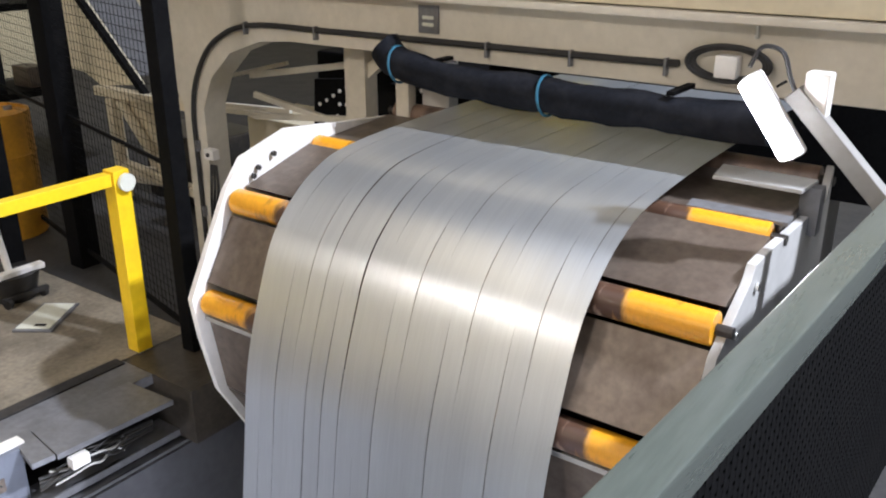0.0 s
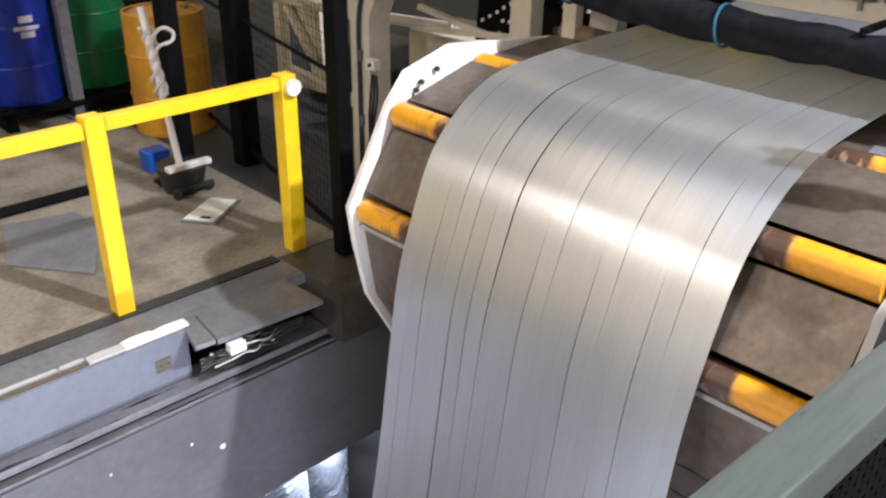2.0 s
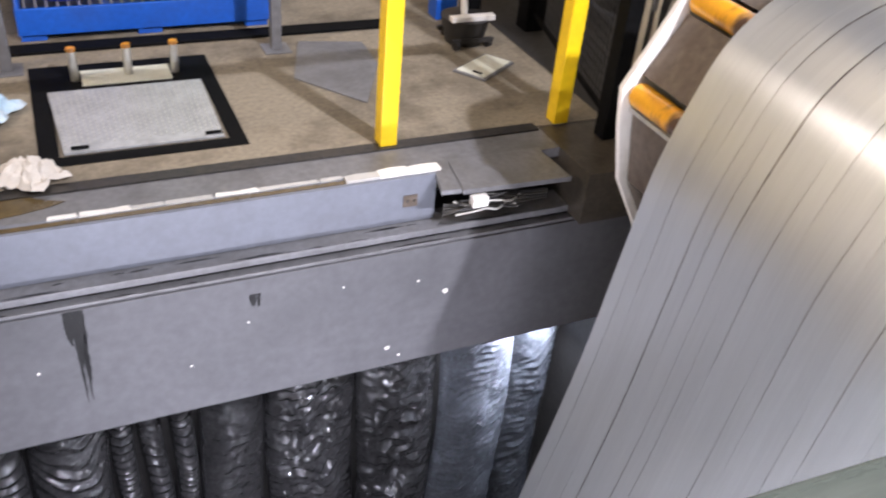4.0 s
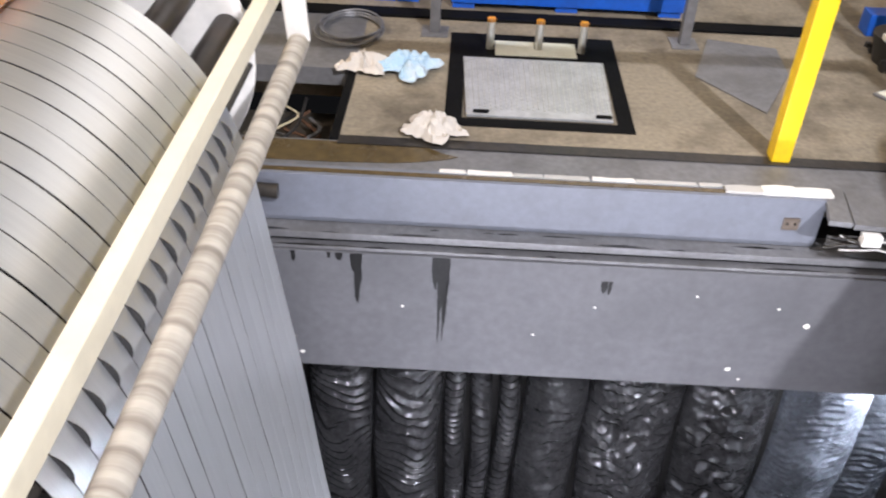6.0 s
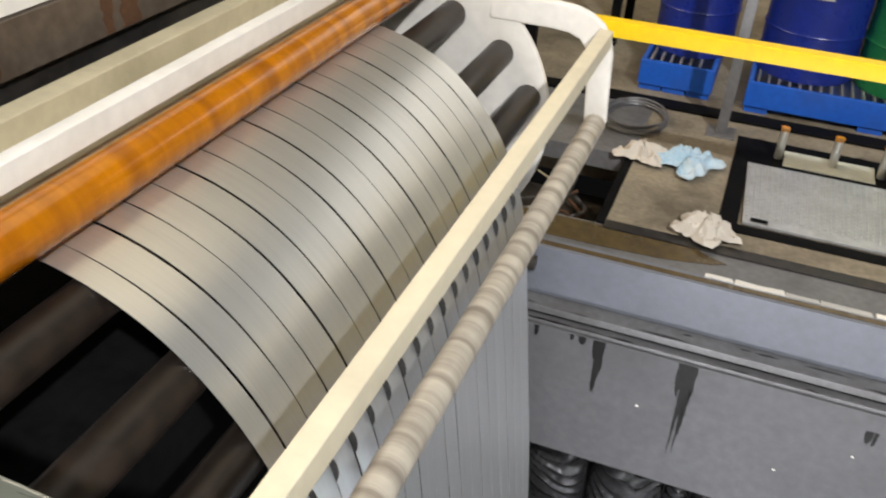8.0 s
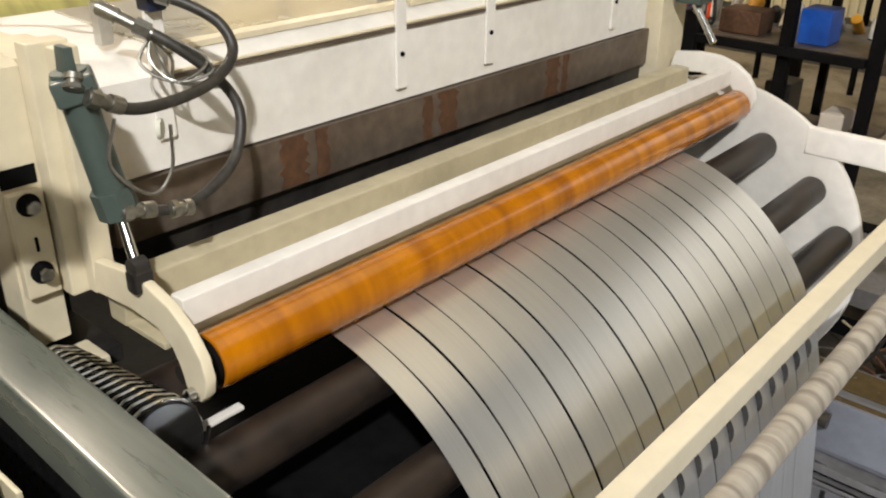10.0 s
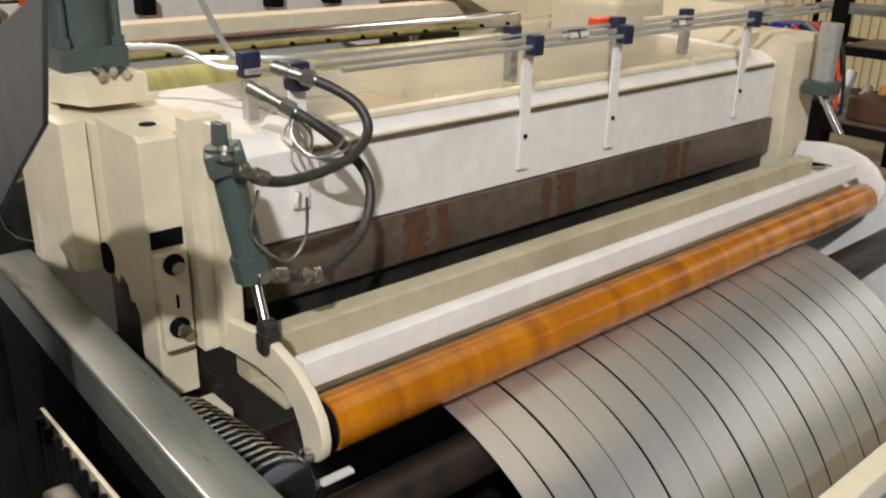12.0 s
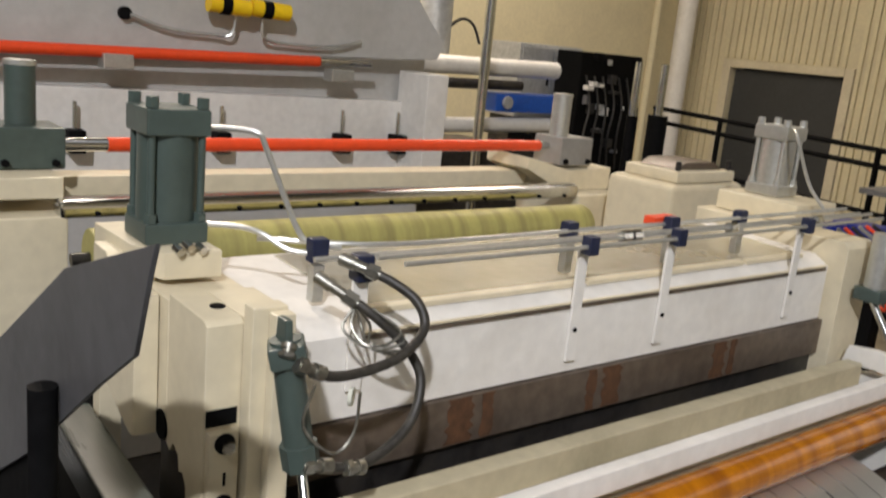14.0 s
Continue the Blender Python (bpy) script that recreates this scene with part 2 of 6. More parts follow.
M = dict(
    cream=material("cream_paint", (0.71, 0.63, 0.45), 0.42, 0, 0.06, 25, (0.34, 0.29, 0.19), 0.30, 2.5, 0.05),
    white=material("white_paint", (0.82, 0.79, 0.73), 0.38, 0, 0.06, 25, (0.42, 0.37, 0.29), 0.22, 4.0, 0.05),
    panelgrey=material("light_grey_paint", (0.50, 0.49, 0.46), 0.45, 0, 0.06, 25, (0.3, 0.28, 0.24), 0.35, 2.0, 0.05),
    green=material("grey_green_paint", (0.085, 0.099, 0.084), 0.30, 0, 0.12, 30, (0.16, 0.17, 0.15), 0.3, 6.0, 0.08, (0.5, 5, 5), coat=0.3),
    cylgreen=material("cylinder_green_paint", (0.065, 0.09, 0.078), 0.38, 0, 0.12, 30, (0.05, 0.06, 0.05), 0.4, 8.0, 0.05),
    yellow=material("safety_yellow_paint", (0.93, 0.61, 0.006), 0.40, 0, 0.06, 30, (0.50, 0.28, 0.03), 0.22, 5.0, 0.05),
    blue=material("pallet_blue_plastic", (0.01, 0.10, 0.50), 0.42, 0, 0.12, 30, (0.02, 0.05, 0.2), 0.4, 4.0, 0.05),
    drumblue=material("drum_blue_paint", (0.01, 0.025, 0.22), 0.3, 0, 0.12, 30, None, 0.3, 4.0, 0.05),
    drumgreen=material("drum_green_paint", (0.01, 0.16, 0.05), 0.3, 0, 0.12, 30, None, 0.3, 4.0, 0.05),
    drumyellow=material("drum_yellow_paint", (0.62, 0.30, 0.02), 0.4, 0, 0.12, 30, (0.25, 0.12, 0.02), 0.5, 4.0, 0.05),
    black=material("black_paint_and_shade", (0.006, 0.006, 0.0063), 0.6, 0, 0.3, 40, (0.013, 0.0125, 0.012), 0.4, 6, 0.08),
    rubber=material("black_rubber", (0.018, 0.017, 0.016), 0.55, 0, 0.25, 80, (0.06, 0.055, 0.05), 0.4, 8, 0.15),
    hose=material("hose_rubber", (0.028, 0.025, 0.02), 0.5, 0, 0.25, 80, (0.10, 0.09, 0.07), 0.4, 20, 0.15),
    greasy=material("greasy_dark_steel", (0.035, 0.032, 0.030), 0.38, 0.4, 0.4, 30, (0.09, 0.075, 0.055), 0.5, 5, 0.25),
    darkroll=material("dark_roll_cover", (0.013, 0.009, 0.007), 0.42, 0, 0.3, 40, (0.045, 0.029, 0.02), 0.75, 7, 0.15),
    steel=material("galvanised_strip", (0.74, 0.765, 0.77), 0.35, 0.86, 0.05, 18, (0.60, 0.62, 0.63), 0.30, 1.2, 0.0, (0.4, 22, 0.4), random_tint=0.025, rough_vary=0.03),
    chrome=material("bright_steel", (0.62, 0.62, 0.60), 0.2, 1.0, 0.1, 60, (0.3, 0.3, 0.28), 0.3, 6, 0.03),
    pipe=material("zinc_pipe", (0.60, 0.60, 0.56), 0.35, 0.7, 0.1, 60, (0.3, 0.3, 0.28), 0.3, 6, 0.03),
    greysteel=material("grey_steel", (0.20, 0.20, 0.205), 0.45, 0.35, 0.15, 30, (0.09, 0.085, 0.08), 0.55, 3.5, 0.1),
    brownsteel=material("worn_brown_steel", (0.17, 0.135, 0.105), 0.40, 0.45, 0.22, 30, (0.075, 0.05, 0.035), 0.6, 4.5, 0.1),
    bluegrey=material("blue_grey_beam_paint", (0.165, 0.178, 0.21), 0.45, 0, 0.08, 30, (0.10, 0.10, 0.11), 0.4, 3, 0.05),
    pitwall=material("dark_grey_pit_plate", (0.125, 0.125, 0.132), 0.62, 0.1, 0.12, 20, (0.075, 0.075, 0.08), 0.5, 2.2, 0.06),
    oil=material("black_oil", (0.016, 0.016, 0.016), 0.35, 0, 0.2, 30, None, 0.2, 3, 0.03),
    concrete=material("stained_concrete", (0.265, 0.225, 0.162), 0.7, 0, 0.22, 35, (0.062, 0.047, 0.03), 0.92, 1.7, 0.3),
    wetconcrete=material("oily_concrete", (0.06, 0.05, 0.038), 0.4, 0, 0.3, 35, (0.02, 0.017, 0.013), 0.6, 5, 0.3),
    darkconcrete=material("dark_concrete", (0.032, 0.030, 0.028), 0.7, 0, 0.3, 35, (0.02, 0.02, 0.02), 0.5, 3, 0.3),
    film=material("black_plastic_film", (0.115, 0.115, 0.12), 0.15, 0.55, 0.3, 42, (0.025, 0.025, 0.027), 0.5, 4, 0.9),
    # Paler blue copy of the film: the lit right end, put into colour.
    litfilm=material("lit_plastic_film", (0.22, 0.24, 0.275), 0.26, 0.3, 0.3, 42, (0.10, 0.11, 0.125), 0.5, 4, 0.9),
    plaster=material("cream_wall_plaster", (0.72, 0.64, 0.42), 0.8, 0, 0.06, 20, (0.45, 0.40, 0.28), 0.4, 0.8, 0.1),
    unseengrey=material("unseen_hall_grey", (0.14, 0.137, 0.13), 0.8, 0, 0.06, 20, None, 0.3, 0.6, 0.1),
    doorgrey=material("dark_grey_door", (0.045, 0.047, 0.048), 0.55, 0, 0.12, 20, None, 0.3, 1.0, 0.05),
    red=material("orange_red_sleeve", (0.86, 0.075, 0.015), 0.38, 0, 0.08, 40, (0.5, 0.05, 0.02), 0.3, 5, 0.03),
    blockblue=material("navy_clamp_plastic", (0.012, 0.018, 0.05), 0.5, 0, 0.2, 60, None, 0.3, 20, 0.1),
    tube=material("dark_fabric_sleeve", (0.007, 0.008, 0.011), 0.75, 0, 0.3, 60, (0.04, 0.04, 0.045), 0.4, 9, 0.4),
    rag=material("white_cloth", (0.60, 0.55, 0.48), 0.9, 0, 0.08, 120, (0.55, 0.47, 0.38), 0.3, 18, 0.4),
    towel=material("pale_blue_cloth", (0.36, 0.52, 0.64), 0.9, 0, 0.10, 120, (0.66, 0.65, 0.62), 0.7, 9, 0.4),
    paper=material("cream_board", (0.66, 0.66, 0.55), 0.6, 0, 0.05, 40, (0.45, 0.42, 0.30), 0.3, 8, 0.05),
    rust=material("rust_smear", (0.10, 0.045, 0.02), 0.7, 0, 0.4, 40, (0.06, 0.03, 0.015), 0.6, 9, 0.2),
    lampglass=material("lamp_diffuser", (1.0, 0.98, 0.94), 0.4, 0, 0.0, 20, None, 0, 3, 0, emit=42.0),
    armgrey=material("grey_arm_paint", (0.27, 0.26, 0.24), 0.42, 0, 0.08, 30, (0.16, 0.15, 0.13), 0.4, 6, 0.05),
    ivory=material("ivory_paint", (0.66, 0.60, 0.45), 0.40, 0, 0.05, 25, (0.42, 0.38, 0.28), 0.35, 5.0, 0.05),
    platedark=material("dark_grey_plate", (0.115, 0.115, 0.12), 0.42, 0.3, 0.12, 30, (0.06, 0.058, 0.056), 0.5, 3.5, 0.06),
    teal=material("dull_teal_band", (0.02, 0.11, 0.17), 0.5, 0, 0.2, 40, None, 0.3, 9, 0.05),
    fitting=material("zinc_fitting", (0.30, 0.29, 0.25), 0.38, 0.9, 0.2, 90, (0.15, 0.14, 0.11), 0.5, 40, 0.05),
    topsheet=material("oily_top_sheet", (0.72, 0.69, 0.58), 0.22, 0.6, 0.08, 25, (0.36, 0.31, 0.18), 0.55, 2.2, 0.05),
    oilbrown=material("brown_oil_film", (0.095, 0.066, 0.028), 0.25, 0, 0.3, 20, (0.05, 0.035, 0.018), 0.6, 7, 0.1),
    tin=material("galvanised_plate", (0.50, 0.51, 0.51), 0.45, 0.4, 0.15, 25, (0.20, 0.20, 0.19), 0.4, 5, 0.1),
    greycream=material("grey_cream_paint", (0.66, 0.61, 0.50), 0.42, 0, 0.06, 25, (0.36, 0.32, 0.24), 0.25, 2.5, 0.05),
    orange=ringed("orange_polyurethane", (0.50, 0.165, 0.002), (0.20, 0.05, 0.003), 1, 13, 0.24, 0.5, 0.75, 0.15),
    amber=worn_ends("amber_polyurethane", (0.80, 0.36, 0.012), (0.085, 0.045, 0.028), (0.50, 0.36, 0.27)),
    brass=ringed("amber_polyurethane", (0.72, 0.30, 0.02), (0.12, 0.06, 0.035), 1, 9, 0.33, 0.3, 0.95),
    # Rings are stains; the base is also dulled for the shade under the rail.
    stainedroll=ringed("stained_shaded_cream_roll", (0.46, 0.42, 0.35), (0.15, 0.125, 0.10), 1, 26, 0.42, 0.1, 0.9),
    # Olive tone: dirty cream with the channel trough's shade mixed into the colour.
    olivecream=material("olive_cream_paint", (0.52, 0.46, 0.31), 0.4, 0, 0.1, 25, (0.16, 0.14, 0.08), 0.6, 3.0, 0.08),
    blackcoil=material("black_gloss_coil", (0.02, 0.02, 0.02), 0.15, 0.3, 0.2, 40, None, 0.2, 5, 0.02),
    ochre=ringed("ochre_roll_cover", (0.44, 0.40, 0.13), (0.22, 0.19, 0.07), 1, 16, 0.5, 0, 0.8),
    brownroll=ringed("brown_worn_roll", (0.20, 0.13, 0.09), (0.035, 0.025, 0.02), 1, 10, 0.4, 0, 0.9),
)

M["tube"].node_tree.nodes["Principled BSDF"].inputs["Specular IOR Level"].default_value = 0.12
M["darkroll"].node_tree.nodes["Principled BSDF"].inputs["Specular IOR Level"].default_value = 0.45
M["black"].node_tree.nodes["Principled BSDF"].inputs["Specular IOR Level"].default_value = 0.04


# ---------------------------------------------------------------- mesh helpers
def bx(bm, x0, x1, y0, y1, z0, z1, bevel=0.0):
    r = bmesh.ops.create_cube(bm, size=1.0, matrix=Matrix.Translation(((x0 + x1) / 2, (y0 + y1) / 2, (z0 + z1) / 2)) @
                              Matrix.Diagonal((abs(x1 - x0), abs(y1 - y0), abs(z1 - z0), 1)))
    if bevel:
        es = list({e for v in r["verts"] for e in v.link_edges})
        bmesh.ops.bevel(bm, geom=es, offset=bevel, segments=2, affect="EDGES", profile=0.5)
    return bm


def rod(bm, a, b, r, seg=20, r2=None):
    a, b = Vector(a), Vector(b)
    d = b - a
    m = Matrix.Translation((a + b) / 2) @ d.to_track_quat("Z", "Y").to_matrix().to_4x4()
    bmesh.ops.create_cone(bm, cap_ends=True, segments=seg, radius1=r, radius2=r if r2 is None else r2, depth=d.length, matrix=m)
    return bm


def bar(bm, a, b, w, h, bevel=0.003):
    """A straight bar of cross-section w (sideways) by h from a to b."""
    a, b = Vector(a), Vector(b)
    d = b - a
    m = Matrix.Translation((a + b) / 2) @ d.to_track_quat("Y", "Z").to_matrix().to_4x4() @ Matrix.Diagonal((w, d.length, h, 1))
    r = bmesh.ops.create_cube(bm, size=1.0, matrix=m)
    if bevel:
        es = list({e for v in r["verts"] for e in v.link_edges})
        bmesh.ops.bevel(bm, geom=es, offset=bevel, segments=2, affect="EDGES", profile=0.5)
    return bm


def smooth_line(pts, per=8):
    p = [Vector(q) for q in pts]
    p = [p[0] * 2 - p[1]] + p + [p[-1] * 2 - p[-2]]
    out = []
    for i in range(1, len(p) - 2):
        for k in range(per):
            t = k / per
            out.append(0.5 * ((2 * p[i]) + (p[i + 1] - p[i - 1]) * t + (2 * p[i - 1] - 5 * p[i] + 4 * p[i + 1] - p[i + 2]) * t * t +
                              (3 * p[i] - p[i - 1] - 3 * p[i + 1] + p[i + 2]) * t ** 3))
    out.append(p[-2])
    return out


def pipe(bm, pts, r, seg=10, per=6, straight=False):
    line = [Vector(q) for q in pts] if straight else smooth_line(pts, per)
    rings = []
    up = Vector((0.13, 0.31, 0.94)).normalized()
    for i, q in enumerate(line):
        d = (line[min(i + 1, len(line) - 1)] - line[max(i - 1, 0)]).normalized()
        s = d.cross(up)
        if s.length < 1e-3:
            s = d.cross(Vector((1, 0, 0)))
        s.normalize()
        u = s.cross(d)
        up = u
        rings.append([bm.verts.new(q + (s * math.cos(a) + u * math.sin(a)) * r) for a in [2 * math.pi * k / seg for k in range(seg)]])
    for a, b in zip(rings, rings[1:]):
        for k in range(seg):
            bm.faces.new((a[k], a[(k + 1) % seg], b[(k + 1) % seg], b[k]))
    bm.faces.new(rings[0][::-1])
    bm.faces.new(rings[-1])
    return bm


def slab(bm, outline, axis, lo, hi, bevel=0.0):
    """A plate: an outline in the two other axes, from lo to hi along axis."""
    def at(p, w):
        return {"x": (w, p[0], p[1]), "y": (p[0], w, p[1]), "z": (p[0], p[1], w)}[axis]
    a = [bm.verts.new(at(p, lo)) for p in outline]
    b = [bm.verts.new(at(p, hi)) for p in outline]
    fs = [bm.faces.new(a[::-1]), bm.faces.new(b)]
    for i in range(len(a)):
        j = (i + 1) % len(a)
        fs.append(bm.faces.new((a[i], a[j], b[j], b[i])))
    bmesh.ops.recalc_face_normals(bm, faces=fs)
    if bevel:
        es = [e for f in fs[:2] for e in f.edges]
        bmesh.ops.bevel(bm, geom=list(set(es)), offset=bevel, segments=2, affect="EDGES", profile=0.5)
    return bm


BASE = {}


def place_of(ob):
    return BASE.get(ob.name, Vector((0, 0, 0)))


def thing(name, base, label, category, group="", kind=""):
    ob = new(name)
    ob.empty_display_size = 0.1
    ob.location = base
    BASE[ob.name] = Vector(base)
    return tagged(ob, label, category, group, kind)


def broad_normals(me):
    """Shading normals that follow the broad faces, so that bevels catch light and flat sides stay flat."""
    count = len(me.polygons)
    area, nrm = np.zeros(count), np.zeros(count * 3)
    me.polygons.foreach_get("area", area)
    me.polygons.foreach_get("normal", nrm)
    nrm = nrm.reshape(-1, 3)
    touch = [[] for _ in me.vertices]
    for p in me.polygons:
        for v in p.vertices:
            touch[v].append(p.index)
    out = []
    for p in me.polygons:
        own = nrm[p.index]
        for v in p.vertices:
            near = [f for f in touch[v] if nrm[f] @ own > 0.77]
            w = area[near] @ nrm[near] if near else own
            size = math.sqrt(w @ w)
            out.append(tuple(w / size) if size > 1e-12 else tuple(own))
    me.normals_split_custom_set(out)


def finish(bm, name, mat, origin, flat=False):
    me = bpy.data.meshes.new(name)
    bmesh.ops.translate(bm, verts=bm.verts, vec=-Vector(origin))
    bm.normal_update()
    bm.to_mesh(me)
    bm.free()
    me.materials.append(M[mat] if isinstance(mat, str) else mat)
    if not flat:
        me.polygons.foreach_set("use_smooth", [True] * len(me.polygons))
        if len(me.polygons) > 4000:
            me.set_sharp_from_angle(angle=radians(35))
        else:
            broad_normals(me)
    return me


def part(name, bm, mat, parent, label="", origin=None):
    """One mesh under a thing or part; its coordinates are given in the world, its origin at the parent's or at origin."""
    o = Vector(origin) if origin is not None else place_of(parent)
    ob = new(name, finish(bm, name, mat, o))
    ob.parent = parent
    ob.location = o - place_of(parent)
    BASE[ob.name] = o
    return tagged(ob, label)


def solo(name, bm, mat, label, category, base=(0, 0, 0), group="", kind=""):
    ob = new(name, finish(bm, name, mat, base))
    ob.location = base
    BASE[ob.name] = Vector(base)
    return tagged(ob, label, category, group, kind)


def structure(name, bm, mat, label, category):
    return solo(name, bm, mat, label, category, kind="structure")


def B():
    return bmesh.new()


SPIN = []          # (roll, radius, way)
SPEED = 0.5        # metres of strip a second


def roll(name, parent, x, z, y0, y1, r, mat, label="", way=1, journal=0.018, seg=28):
    """A roll on an axis along y, with its journals; it turns with the strip."""
    c = (x, (y0 + y1) / 2, z)
    bm = B()
    rod(bm, (x, y0, z), (x, y1, z), r, seg)
    es = [e for e in bm.edges if e.calc_face_angle(0) > 1.2]
    bmesh.ops.bevel(bm, geom=es, offset=0.006, segments=2, affect="EDGES", profile=0.5)
    ob = part(name, bm, mat, parent, label, c)
    j = rod(B(), (x, y0 - 0.05, z), (x, y1 + 0.05, z), journal, 14)
    part("journal", j, "greasy", ob, "dark steel journal", c)
    SPIN.append((ob, r, way))
    return ob


# ---------------------------------------------------------------- hall
structure("wall_west", bx(B(), -9.7, -9.4, -6, 12.3, -0.2, 8.6), "plaster", "cream plastered hall wall", "wall")
bm = B()
bx(bm, -9.4, -8.54, 12, 12.3, -0.2, 8.6); bx(bm, -6.7, 12, 12, 12.3, -0.2, 8.6); bx(bm, -8.54, -6.7, 12, 12.3, 2.34, 8.6)
structure("wall_north", bm, "plaster", "cream plastered hall wall with a dark doorway", "wall")
# Out of view; pale so that the strips mirror something bright.
structure("wall_east", bx(B(), 12, 12.3, -6, 12.3, -0.2, 8.6), "plaster", "cream plastered hall wall", "wall")
# South wall and ceiling are out of view, grey to cut bounce light.
structure("wall_south", bx(B(), -9.7, 12.3, -6.3, -6, -0.2, 8.6), "unseengrey", "unseen grey wall, kept dark to cut bounce light", "wall")
structure("ceiling", bx(B(), -9.7, 12.3, -6.3, 12.3, 8.6, 8.8), "unseengrey", "unseen grey hall ceiling, kept dark to cut bounce light", "ceiling")
d = thing("door_1", (-7.4, 12.05, 0), "dark grey closed hall door in a cream frame", "door", kind="structure")
part("door_leaf", bx(B(), -8.52, -6.72, 12.06, 12.12, 0, 2.32, 0.01), "doorgrey", d)
bm = B(); bx(bm, -8.68, -8.54, 11.94, 11.998, 0, 2.46, 0.01); bx(bm, -6.70, -6.56, 11.94, 11.998, 0, 2.46, 0.01); bx(bm, -8.539, -6.701, 11.94, 11.998, 2.34, 2.46, 0.01)
part("door_frame", bm, "cream", d)

clad = thing("wall_cladding", (-5, 11.97, 0), "cream ribbed wall cladding sheets", "cladding", kind="structure")
for x0, x1, z0 in ((-9.35, -8.70, 0.0), (-6.54, -1.0, 0.0), (-8.69, -6.55, 2.48)):
    n = int((x1 - x0) / 0.12)
    for i in range(n):
        x = x0 + i * 0.12
        part("rib", bx(B(), x, x + 0.055, 11.955, 11.999, z0, 3.6), "plaster", clad)
part("cap_rail", bx(B(), -9.35, -1.0, 11.93, 11.999, 3.605, 3.70, 0.006), "plaster", clad)

# floor round the pit, all at z 0
bm = B()
bx(bm, -0.70, 12, 3.74, 12, -0.3, 0.0)
bx(bm, -9.4, -0.70, 4.75, 12, -0.3, 0.0)
structure("floor", bm, "concrete", "stained brown concrete hall floor", "floor")
structure("floor_west", bx(B(), -9.4, -1.6, -6, 4.75, -0.3, -0.02), "darkconcrete", "dark concrete floor under the machines", "floor")
structure("floor_east", bx(B(), 2.9, 12, -6, 3.2, -0.3, -0.02), "darkconcrete", "dark concrete floor under the machines", "floor")
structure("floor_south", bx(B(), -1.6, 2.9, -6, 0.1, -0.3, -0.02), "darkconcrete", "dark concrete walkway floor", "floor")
structure("trench", bx(B(), -1.6, -0.70, 3.6, 4.75, -0.6, -0.42), "wetconcrete", "dark oily trench beside the pit", "floor")
structure("floor_plate", bx(B(), -1.6, -0.72, 4.50, 5.25, -0.1, 0.004), "greysteel", "dark grey steel floor plate", "floor")
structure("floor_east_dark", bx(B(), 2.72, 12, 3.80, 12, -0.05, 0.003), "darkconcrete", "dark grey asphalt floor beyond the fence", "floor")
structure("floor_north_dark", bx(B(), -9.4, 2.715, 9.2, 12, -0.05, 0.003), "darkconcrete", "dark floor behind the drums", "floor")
structure("floor_joint", bx(B(), -0.745, -0.70, 3.745, 4.50, -0.05, 0.006), "black", "black edge angle of the floor slab", "trim")
structure("floor_curb", bx(B(), -0.70, 2.28, 3.70, 3.775, -0.05, 0.005), "greasy", "dark greasy joint along the pit", "trim")
structure("floor_edge", bx(B(), 2.30, 12, 3.2, 3.74, -0.3, -0.004), "wetconcrete", "dark floor edge by the pit", "floor")

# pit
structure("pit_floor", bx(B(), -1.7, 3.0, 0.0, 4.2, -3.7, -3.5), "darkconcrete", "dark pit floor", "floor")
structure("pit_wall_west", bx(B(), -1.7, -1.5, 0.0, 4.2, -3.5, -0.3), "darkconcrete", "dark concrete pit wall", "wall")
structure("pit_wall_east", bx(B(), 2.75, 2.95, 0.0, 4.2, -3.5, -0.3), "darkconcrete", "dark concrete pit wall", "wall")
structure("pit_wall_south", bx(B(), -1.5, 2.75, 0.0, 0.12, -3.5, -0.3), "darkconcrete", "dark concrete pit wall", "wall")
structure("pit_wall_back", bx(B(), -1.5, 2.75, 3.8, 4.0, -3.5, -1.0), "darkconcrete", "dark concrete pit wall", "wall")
e = thing("pit_edge", (0.8, 3.4, -0.6), "grey painted steel pit edge with ledges and a plate", "pit edge", kind="structure")
part("top_plate", bx(B(), -1.6, 2.30, 3.50, 3.74, -0.06, -0.004, 0.004), "greysteel", e, "worn dark grey steel plate")
part("edge_beam", bx(B(), -1.6, 1.56, 3.415, 3.50, -0.26, 0.0, 0.006), "bluegrey", e, "blue-grey painted steel beam")
part("oil_film", slab(B(), [(-1.6, 3.53), (-0.7, 3.535), (-0.42, 3.55), (-0.30, 3.57), (-0.18, 3.60), (-0.12, 3.63), (-0.2, 3.66), (-0.26, 3.70), (-0.5, 3.72), (-1.6, 3.72)], "z", -0.003, -0.0005), "oilbrown", e, "brown oil film on the plate")
part("oil_line", bx(B(), -1.2, 1.12, 3.436, 3.468, 0.0005, 0.0025), "oilbrown", e, "dark oily edge")
part("ledge", bx(B(), -1.5, 2.62, 3.33, 3.50, -0.30, -0.262, 0.004), "greysteel", e)
part("rail_groove", bx(B(), -1.5, 2.62, 3.36, 3.50, -0.325, -0.302), "black", e, "black groove")
part("lower_rail", bx(B(), -1.5, 2.62, 3.31, 3.50, -0.345, -0.327, 0.003), "greysteel", e)
part("face_plate", bx(B(), -1.5, 2.75, 3.30, 3.34, -1.09, -0.349, 0.004), "pitwall", e, "dark grey steel plate with oil stains")
part("knob", rod(B(), (-1.06, 3.39, -0.08), (-0.93, 3.39, -0.085), 0.035, 16), "greasy", e, "dark round stop")
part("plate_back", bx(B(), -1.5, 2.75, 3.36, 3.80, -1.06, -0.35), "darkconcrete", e)

